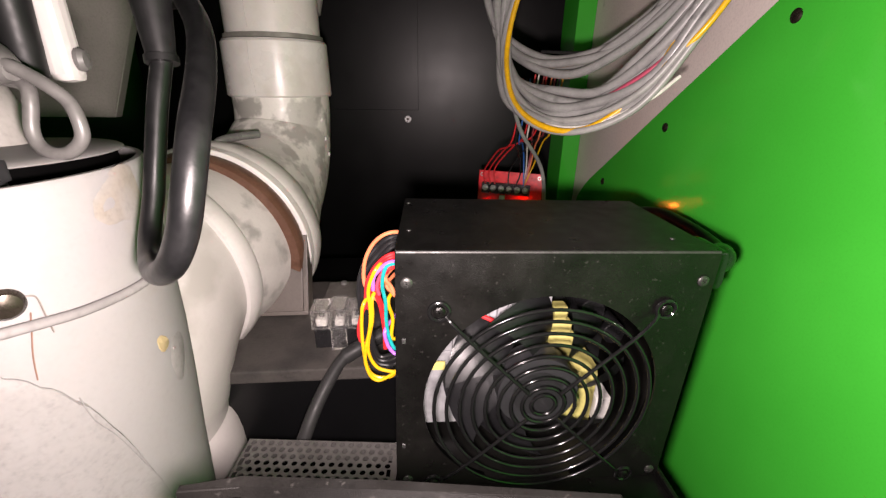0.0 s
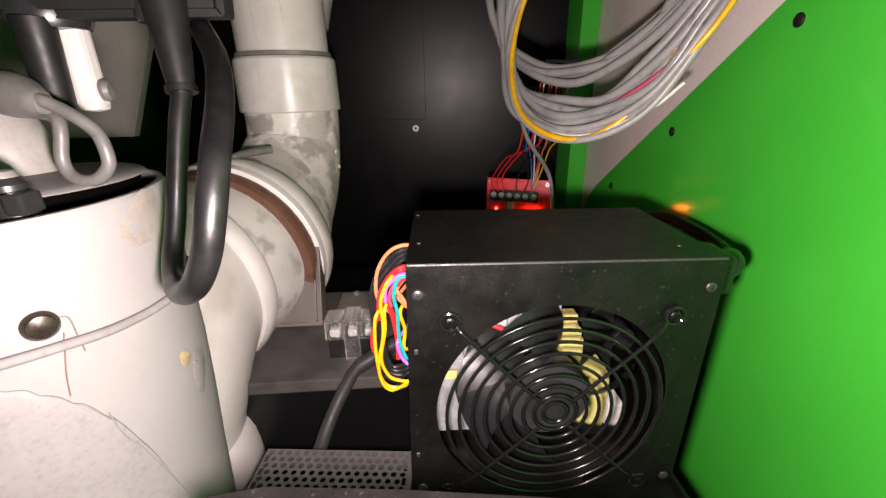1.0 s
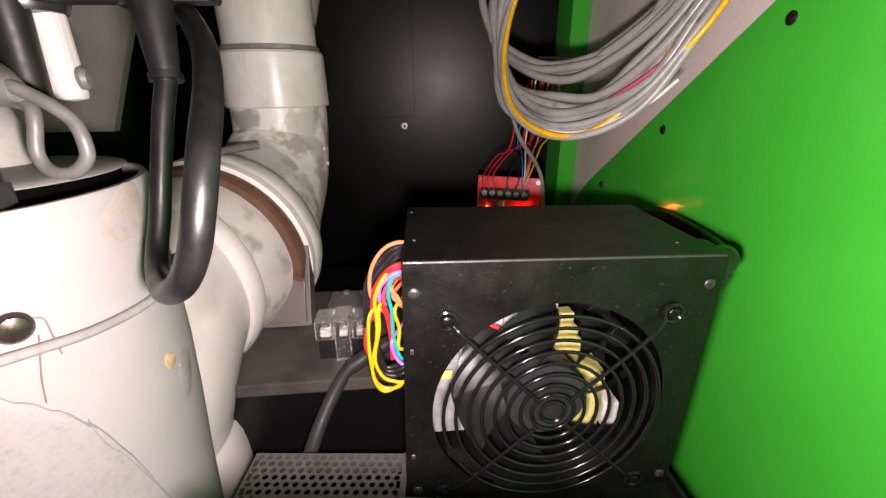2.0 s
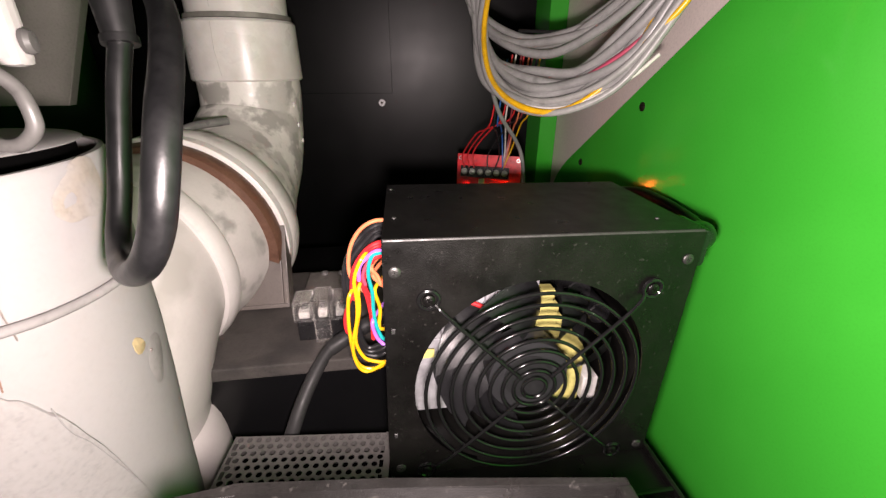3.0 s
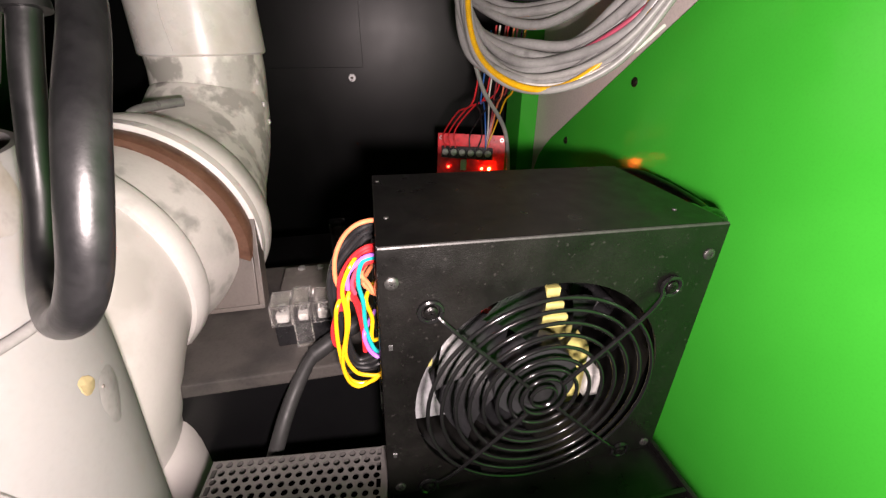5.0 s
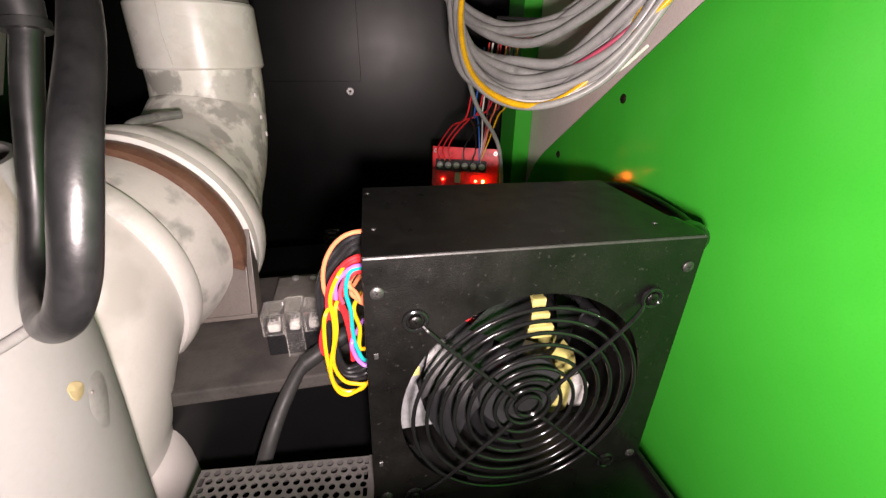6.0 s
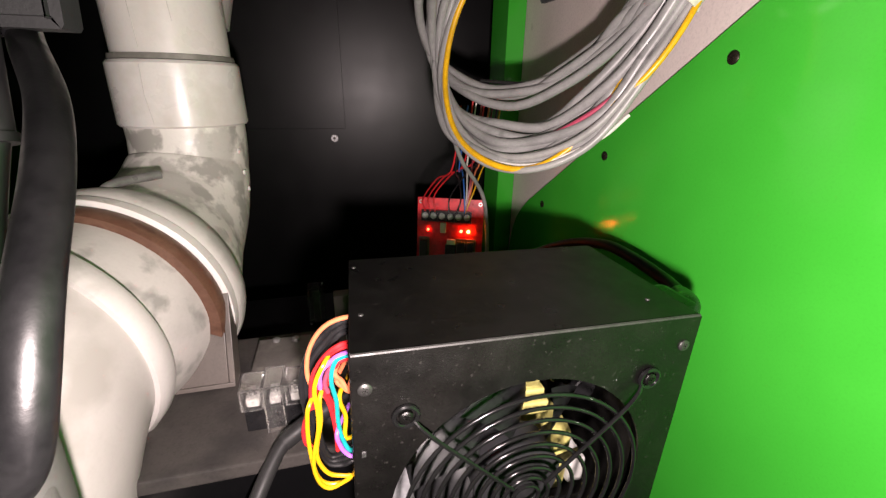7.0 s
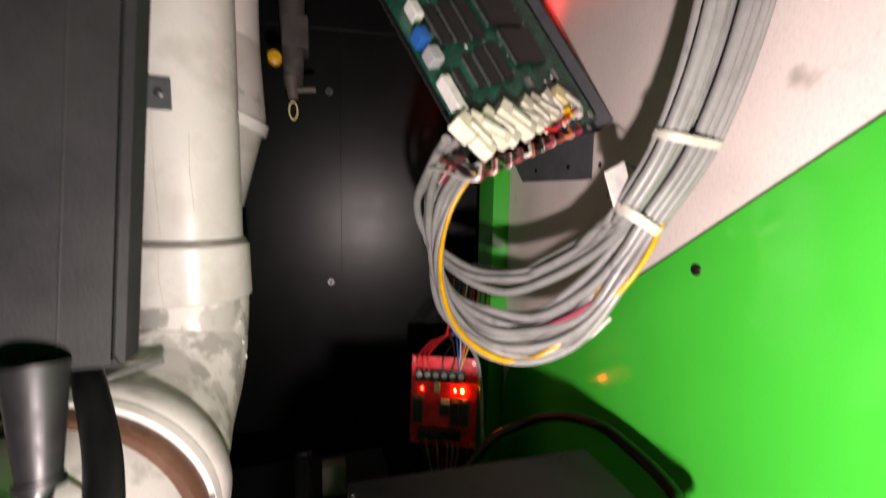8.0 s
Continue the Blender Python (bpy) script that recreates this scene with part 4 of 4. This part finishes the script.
supply_wire("yellow", 0.2106, [(-0.012, 0.3685), (-0.0129, 0.3553), (-0.0159, 0.3381), (-0.0127, 0.3273), (-0.0071, 0.3239), (-0.0007, 0.3239)], 0.00092)
supply_wire("yellow", 0.2125, [(-0.0047, 0.3653), (-0.0031, 0.3546), (-0.0033, 0.3424)])
supply_wire("orange", 0.2120, [(-0.0056, 0.378), (-0.0033, 0.3729), (-0.0007, 0.3671), (0.0008, 0.3733)])
supply_wire("orange", 0.2130, [(-0.0053, 0.3735), (-0.0027, 0.3692), (-0.0003, 0.3674)])
part("grommet", tube([(0.0016, 0.226 + 0.0195 * math.cos(a), 0.336 + 0.050 * math.sin(a)) for a in (2 * math.pi * k / 40 for k in range(41))], 0.0014, 10, caps=False), black_plastic, psu)

# ---- grey cable loom ----
OUTER = [(0.166, 0.355, 0.612), (0.138, 0.4, 0.596), (0.106, 0.43, 0.548), (0.092, 0.43, 0.497), (0.091, 0.4, 0.455), (0.104, 0.36, 0.436), (0.128, 0.332, 0.434), (0.155, 0.31, 0.454), (0.176, 0.295, 0.493), (0.193, 0.287, 0.529), (0.211, 0.267, 0.58), (0.221, 0.25, 0.654), (0.230, 0.24, 0.76), (0.230, 0.24, 0.90)]
INNER = [(0.070, 0.330, 0.583), (0.0705, 0.364, 0.5735), (0.0745, 0.420, 0.5425), (0.093, 0.45, 0.506), (0.12, 0.42, 0.488), (0.15, 0.385, 0.485), (0.172, 0.36, 0.502), (0.179, 0.325, 0.525), (0.177, 0.305, 0.532), (0.172, 0.287, 0.54), (0.182, 0.267, 0.583), (0.187, 0.25, 0.649), (0.190, 0.24, 0.76), (0.190, 0.24, 0.90)]
loom = thing("cable_loom", "hanging loom of grey cables tied together", "cables")


def loom_cable(s, depth, r, material, label="", first=0, last=99, jig=0.0042, tuck=False):
    pts = []
    for i, (a, b) in enumerate(zip(OUTER, INNER)):
        p = Vector(a).lerp(Vector(b), s)
        free = 1.0 if 1 <= i <= 7 else 0.15
        p += Vector((rng.uniform(-jig, jig) * free, depth * (1.0 if i < 9 else 0.8) + rng.uniform(-jig, jig) * free, rng.uniform(-jig, jig) * free))
        pts.append(p)
    pts = pts[first:last]
    if tuck:
        pts.append(pts[-1] + 0.7 * (pts[-1] - pts[-2]) + Vector((-0.002, 0.012, 0.003)))
        if first:
            pts.insert(0, 2 * pts[0] - pts[1] + Vector((0.0, 0.016, 0.006)))
    return part("cable", tube(smooth_line(pts, 7), r, 12), material, loom, label)


for s, d in ((0.02, -0.002), (0.09, -0.007), (0.16, -0.001), (0.24, -0.006), (0.32, -0.001), (0.41, -0.005), (0.74, -0.002), (0.88, -0.004), (1.00, -0.001)):
    loom_cable(s, d, 0.0034, grey_cable, jig=0.0034)
for s, d in ((0.05, 0.008), (0.14, 0.010), (0.22, 0.009), (0.30, 0.011), (0.38, 0.008), (0.82, 0.008), (0.95, 0.010)):
    loom_cable(s, d, 0.0033, grey_cable, jig=0.0034)
for s, d in ((0.00, -0.009), (0.12, -0.0095)):
    loom_cable(s, d, 0.0024, pale_cable, jig=0.0022)
run = []
for a, b, s, d in zip(OUTER, INNER, (0.0, 0.0, 0.0, 0.0, 0.0, 0.0, 0.02, 0.09, 0.20, 0.30), (-0.014, -0.014, -0.014, -0.014, -0.014, -0.014, -0.012, -0.004, 0.003, 0.005)):
    run.append(Vector(a).lerp(Vector(b), s) + Vector((0, d, 0)))
part("cable", tube(smooth_line(run, 7), 0.0022, 14), WIRE["yellow"], loom, "yellow wire along the loom")
loom_cable(0.30, -0.0095, 0.0016, WIRE["pink"], "pink wire along the loom", 6, 8, 0.0010, True)
loom_cable(1.06, -0.006, 0.0014, WIRE["black"], "thin black wire", 4, 10, 0.0010)
loom_cable(0.06, -0.0125, 0.0017, WIRE["yellow"], "yellow wire along the loom", 8, 10, 0.0010, True)
loom_cable(0.03, -0.0105, 0.0012, WIRE["white"], "thin white wire", 0, 8, 0.0020, True)


def tie(i, w, h, along):
    a, b = Vector(OUTER[i]), Vector(INNER[i])
    c, side = (a + b) / 2, (a - b).normalized()
    up = (Vector(OUTER[i + 1]) - Vector(OUTER[i - 1])).normalized()
    front = side.cross(up).normalized()
    bm = bmesh.new()
    n = 32
    rings = []
    for k in range(n):
        t = 2 * math.pi * k / n
        o = c + side * w * math.copysign(abs(math.cos(t)) ** 0.7, math.cos(t)) + front * h * math.copysign(abs(math.sin(t)) ** 0.7, math.sin(t))
        e = (o - c).normalized() * 0.0012
        rings.append([bm.verts.new(q) for q in (o - up * along, o + e - up * along, o + e + up * along, o + up * along)])
    for k in range(n):
        for j in range(4):
            bm.faces.new((rings[k][j], rings[k][(j + 1) % 4], rings[(k + 1) % n][(j + 1) % 4], rings[(k + 1) % n][j]))
    band = part("cable_tie", bm, tie_white, loom, "natural nylon cable tie")
    part("tie_head", box((-0.0035, -0.0025, -0.003), (0.0035, 0.0025, 0.003), 0.0006, None, Matrix.Translation(c + side * (w + 0.002) - front * 0.002)), tie_white, band)


tie(9, 0.0150, 0.0125, 0.0030)
tie(10, 0.0185, 0.0125, 0.0024)
part("tag", box((-0.009, -0.0005, -0.012), (0.009, 0.0005, 0.012), 0.0003, None, pose(0.172, 0.292, 0.556, 0, -25, 10)), component_white, loom, "white paper tag")
part("tag_string", tube(smooth_line([(0.166, 0.294, 0.548), (0.168, 0.294, 0.560), (0.174, 0.293, 0.569), (0.182, 0.290, 0.566), (0.184, 0.288, 0.560)], 6), 0.0007, 8), WIRE["black"], loom)

# ---- green circuit board on its bracket ----
BOARD = Matrix.Translation((0.2101, 0.372, 0.6117)) @ pose(0, 0, 0, 0, -14.1, 25.1) @ Matrix.Rotation(radians(61.3), 4, "X") @ Matrix.Diagonal((-1, 1, 1, 1))
OUTW = (BOARD.to_3x3() @ Vector((0, 0, 1))).normalized()
board = thing("circuit_board", "green circuit board with chips and a row of ivory plugs", "circuit board", at=BOARD)
part("board", box((0, 0, 0), (0.150, 0.22, 0.0016), 0.0002), pcb_green, board)
part("mounting_hole", lathe([(0.0016, 0.0), (0.0016, 0.0003), (0.0030, 0.0003), (0.0030, 0.0)], 16, pose(0.006, 0.006, 0.0016), close=True), chip_pins, board)
for x, y, w, h, t in ((0.045, 0.072, 0.034, 0.032, 0.004), (0.050, 0.108, 0.036, 0.034, 0.005), (0.082, 0.058, 0.009, 0.030, 0.004), (0.098, 0.054, 0.009, 0.028, 0.004), (0.112, 0.052, 0.006, 0.024, 0.003), (0.088, 0.096, 0.011, 0.034, 0.004), (0.106, 0.092, 0.010, 0.032, 0.004), (0.122, 0.088, 0.008, 0.028, 0.004), (0.090, 0.138, 0.016, 0.036, 0.005), (0.050, 0.150, 0.030, 0.036, 0.005), (0.124, 0.130, 0.012, 0.030, 0.004), (0.128, 0.044, 0.005, 0.020, 0.003)):
    chip = part("chip", box((x - w / 2, y - h / 2, 0.0018), (x + w / 2, y + h / 2, 0.0018 + t), 0.0004), chip_black, board)
    for sx in (-1, 1):
        part("lead_strip", box((x + sx * (w / 2 + 0.0006) - 0.0005, y - h / 2 + 0.001, 0.0017), (x + sx * (w / 2 + 0.0006) + 0.0005, y + h / 2 - 0.001, 0.0035)), chip_pins, chip, "tinned contact strip")
for x, y, w, h, t, m in ((0.1460, 0.033, 0.007, 0.026, 0.008, component_white), (0.1440, 0.062, 0.009, 0.010, 0.009, heat_sink), (0.1460, 0.076, 0.008, 0.009, 0.010, WIRE["blue"]), (0.1380, 0.098, 0.007, 0.012, 0.008, component_white), (0.062, 0.040, 0.005, 0.008, 0.003, chip_pins), (0.024, 0.045, 0.004, 0.010, 0.002, chip_pins)):
    part("component", box((x - w / 2, y - h / 2, 0.0017), (x + w / 2, y + h / 2, 0.0017 + t), 0.0008), m, board)
for k in range(30):
    x, y = rng.uniform(0.010, 0.14), rng.uniform(0.036, 0.18)
    part("small_part", box((x - 0.0008, y - 0.0014, 0.0017), (x + 0.0008, y + 0.0014, 0.0026), 0.0002), chip_pins if k % 3 else component_white, board)
for k in range(9):
    x, y = 0.033 + 0.0138 * k, 0.0165 - 0.0016 * k
    turn = pose(x + 0.006, y, 0.0017, rng.uniform(-9, 9), rng.uniform(-5, 5), -40 + rng.uniform(-13, 13)) @ Matrix.Translation((-0.006, 0, rng.uniform(0.0, 0.0012)))
    tall = rng.uniform(0.006, 0.0115)
    plug = part("plug", box((0, 0, 0), (0.0122, 0.015, tall), 0.0010, None, turn), cream_plastic if k == 0 else beige_plastic, board)
    part("plug_body", box((0.0008, -0.015, 0.001), (0.0114, -0.0004, tall - 0.001), 0.0010, None, turn), beige_plastic if k % 3 else tie_white, plug)
    part("plug_latch", box((0.004, -0.009, tall), (0.0075, 0.007, tall + 0.0018), 0.0005, None, turn), tie_white, plug)
    for q in range(3):
        part("plug_slot", box((0.0022 + 0.0032 * q, -0.0152, 0.0030), (0.0036 + 0.0032 * q, -0.0140, tall - 0.003), 0, None, turn), chip_black, plug)
plug_wires = thing("plug_wires", "short coloured wires between the board plugs and the loom", "wires")
for k in range(30):
    f = k / 29
    a = BOARD @ Vector((0.036 + 0.122 * f, -0.002 - 0.014 * f, 0.005 + 0.002 * (k % 3)))
    b = Vector(OUTER[1]).lerp(Vector(INNER[1]), f) + Vector((rng.uniform(-0.003, 0.003), rng.uniform(-0.006, 0.006), rng.uniform(-0.006, 0.004)))
    c = Vector(OUTER[2]).lerp(Vector(INNER[2]), f) + Vector((0, rng.uniform(-0.006, 0.006), 0.015))
    part("wire", tube(smooth_line([a, a + Vector((-0.006, -0.004, -0.008)), b, c], 6), 0.0012, 8), WIRE[("red", "pink", "maroon", "white", "black", "orange", "maroon", "yellow", "maroon", "white")[k % 10] if k < 16 else ("maroon", "white", "maroon", "black")[k % 4]], plug_wires)
for k, colour in enumerate(("pink", "yellow", "red", "orange", "pink", "red")):
    a = BOARD @ Vector((0.044 + 0.007 * k, 0.004 - 0.002 * k, 0.014))
    b = Vector(OUTER[1]) + Vector((-0.004 - 0.002 * k, -0.012, 0.004 - 0.002 * k))
    c = Vector(OUTER[2]) + Vector((-0.002 * k, -0.010, 0.010))
    part("wire", tube(smooth_line([a, a.lerp(b, 0.5) + Vector((0, -0.006, 0.004)), b, c], 6), 0.0015, 8), WIRE[colour], plug_wires, colour + " wire")
bracket = thing("board_bracket", "grey folded steel bracket holding the circuit board", "bracket")
WALL_X = Matrix(((0, 0, -1, 0.2415), (1, 0, 0, 0), (0, 1, 0, 0), (0, 0, 0, 1)))
part("wall_plate", prism([(0.378, 0.566), (0.555, 0.572), (0.585, 0.600), (0.70, 0.80), (0.545, 0.80), (0.379, 0.606)], 0.0045, WALL_X, 0.0005), bracket_grey, bracket)
part("tray", box((-0.022, -0.004, -0.014), (0.140, 0.22, -0.0125), 0.0004, None, BOARD), black_plastic, bracket)
part("tray_edge", box((-0.022, -0.004, -0.0125), (-0.0205, 0.22, 0.002), 0.0004, None, BOARD), bracket_grey, bracket)
pan_screw("bracket_screw", BOARD @ Vector((-0.008, 0.002, -0.0125)), OUTW, 0.0034, bright_screw, bracket)
for y, z in ((0.400, 0.580), (0.452, 0.582), (0.520, 0.5835)):
    part("hole", lathe([(0.0, 0.0), (0.0030, 0.0), (0.0030, 0.0004), (0.0, 0.0005)], 16, axis_frame((0.2369, y, z), (-1, 0, 0))), black_plastic, bracket)
red_glow = thing("indicator_lamp", "small red indicator lamp glowing beside the white wall", "lamp")
part("lens", lathe([(0.003, 0.0), (0.003, 0.003), (0.002, 0.005), (0.0, 0.0058)], 16, axis_frame((0.226, 0.49, 0.772), (1, -0.1, -0.05))), glowing("red_indicator", (1.0, 0.03, 0.02), 110.0), red_glow)

# ---- red terminal board ----
RED = Matrix.Translation((0.0935, 0.5385, 0.3640)) @ Matrix.Rotation(radians(-24), 4, "Z") @ Matrix.Rotation(radians(-8), 4, "X")
red = thing("terminal_board", "red circuit board with six screw terminals and lit leds", "circuit board", at=RED)
W, HT = 0.0775, 0.102
part("board", box((0, 0, -HT), (W, 0.0016, 0), 0.0003), pcb_red, red)
part("terminal_strip", box((0.006, -0.008, -0.0265), (0.064, -0.0003, -0.0135), 0.0008), black_plastic, red)
for k in range(6):
    x = 0.0108 + 0.0097 * k
    pan_screw("terminal_screw", (x, -0.0082, -0.020), (0, -1, 0), 0.0037, terminal_steel, red)
    part("terminal_wall", box((x + 0.0042, -0.0105, -0.0265), (x + 0.0054, -0.0081, -0.0135)), black_plastic, red)
for x, z, w, h, t, m in ((0.0095, -0.062, 0.009, 0.026, 0.008, chip_black), (0.0315, -0.034, 0.0065, 0.012, 0.006, component_white), (0.041, -0.0595, 0.012, 0.012, 0.007, chip_black), (0.0415, -0.0505, 0.010, 0.006, 0.005, component_white), (0.0535, -0.062, 0.009, 0.026, 0.008, chip_black), (0.0645, -0.062, 0.007, 0.026, 0.008, chip_black), (0.036, -0.086, 0.050, 0.010, 0.012, black_plastic)):
    part("component", box((x - w / 2, -t, z - h / 2), (x + w / 2, -0.0003, z + h / 2), 0.0008), m, red)
for x, z in ((0.0095, -0.062), (0.0535, -0.062), (0.0645, -0.062)):
    part("relay_frame", box((x - 0.0062, -0.003, z - 0.0155), (x + 0.0058, -0.0004, z + 0.0155), 0.0004), flange_grey, red)
for x, m in ((0.061, led_amber), (0.0525, led_red), (0.0135, led_dim)):
    part("led", lathe([(0.0016, 0.0), (0.0016, 0.002), (0.0011, 0.0032), (0.0, 0.0036)], 14, axis_frame((x, -0.0004, -0.0375), (0, -1, 0))), m, red)
for x, z in ((0.004, -0.005), (W - 0.004, -0.005), (0.004, -HT + 0.005), (W - 0.004, -HT + 0.005)):
    part("corner_hole", lathe([(0.0013, 0.0), (0.0013, 0.0006), (0.0023, 0.0006), (0.0023, 0.0)], 14, axis_frame((x, -0.0003, z), (0, -1, 0)), close=True), chip_pins, red)
part("stand", box((0.018, 0.0018, -0.36), (0.068, 0.010, -0.002), 0.001), black_plastic, red)
red_wires = thing("terminal_wires", "thin coloured wires from the red board up to the loom", "wires")
for k, (colour, dx, hump) in enumerate((("red", -0.004, 0.020), ("red", -0.002, 0.024), ("red", 0.0, 0.028), ("black", 0.004, 0.026), ("black", 0.010, 0.022), ("white", 0.004, 0.030), ("orange", 0.012, 0.030), ("yellow", 0.020, 0.034), ("blue", -0.004, 0.050), ("maroon", 0.012, 0.055), ("maroon", 0.018, 0.060))):
    a = RED @ Vector((0.0108 + 0.0097 * min(k, 5) * (0.6 if k < 3 else 0.95), -0.009, -0.015))
    b = a + Vector((dx * 0.5, 0.002, hump * 0.7))
    c = Vector((0.116 + 0.0042 * ((k * 3) % 11), 0.474 + 0.002 * (k % 3), 0.408 + 0.004 * (k % 4)))
    part("wire", tube(smooth_line([a, b, (b + c) / 2 + Vector((0, 0, 0.006)), c, c + Vector((0.004, -0.01, 0.06))], 7), 0.00085, 8), WIRE[colour], red_wires, colour + " wire")
part("cord", tube(smooth_line([(0.103, 0.452, 0.470), (0.112, 0.458, 0.440), (0.124, 0.466, 0.415), (0.146, 0.480, 0.388), (0.157, 0.486, 0.366), (0.162, 0.488, 0.33), (0.166, 0.490, 0.27)], 8), 0.0021, 12), grey_cable, red_wires, "thin grey cord")
ribbon = thing("ribbon_leads", "brown and black leads below the red board", "wires")
for k in range(8):
    a = RED @ Vector((0.015 + 0.0058 * k, -0.010, -0.090))
    part("lead", tube(smooth_line([a, a + Vector((0, -0.008, -0.010)), a + Vector((0.008 * (3.5 - k) / 4, -0.012, -0.04)), a + Vector((0.012 * (3.5 - k) / 4, -0.006, -0.09))], 5), 0.0014, 8), WIRE["maroon" if k % 2 else "black"] if k not in (1, 6) else gasket_brown, ribbon)

# ---- far left: pale panel, and fittings behind the pipe ----
thing("pale_panel", "pale grey upright panel in the dark rear of the cabinet", "panel", prism([(-0.40, 0.4270), (-0.2905, 0.4270), (-0.2483, 0.526), (-0.205, 0.66), (-0.40, 0.66)], 0.012, Matrix(((1, 0, 0, 0), (0, 0, 1, 0.50), (0, 1, 0, 0), (0, 0, 0, 1))), 0.001), rear_grey, kind="structure")
branch = thing("branch_pipe", "white branch pipe behind the main duct", "pipe")
part("pipe", tube([(-0.115, 0.610, 1.0), (-0.115, 0.610, 0.70)], 0.042, 40), pvc, branch)
part("reducer", tube([(-0.115, 0.610, 0.72), (-0.118, 0.606, 0.64), (-0.128, 0.600, 0.54)], [0.042, 0.050, 0.034], 40), pvc_dust, branch)
part("ring", lathe([(0.046, -0.006), (0.054, -0.006), (0.054, 0.006), (0.046, 0.006)], 48, axis_frame((-0.118, 0.606, 0.640), (0.35, 0, 1)), close=True), pvc, branch, "white joint ring")
valve = thing("valve_group", "grey valve fittings with a yellow knob on the back wall", "valve")
part("body", tube([(-0.040, 0.66, 0.80), (-0.040, 0.66, 0.69)], [0.016, 0.012], 24), shelf_grey, valve)
part("nozzle", tube([(-0.042, 0.65, 0.70), (-0.040, 0.65, 0.672)], [0.009, 0.006], 20), flange_grey, valve)
part("arm", tube([(-0.040, 0.65, 0.683), (-0.012, 0.645, 0.685)], 0.0035, 12), flange_grey, valve)
part("block", box((-0.052, 0.645, 0.735), (-0.020, 0.690, 0.775), 0.003), shelf_grey, valve)
part("knob", lathe([(0.0, 0.0), (0.008, 0.0), (0.009, 0.004), (0.008, 0.011), (0.0, 0.013)], 24, axis_frame((-0.060, 0.640, 0.715), (0.1, -1, 0))), WIRE["yellow"], valve, "yellow knob")
part("pull_ring", tube([(-0.040 + 0.005 * math.cos(a), 0.645, 0.657 + 0.011 * math.sin(a)) for a in (2 * math.pi * k / 28 for k in range(29))], 0.0011, 8, caps=False), cream_plastic, valve)
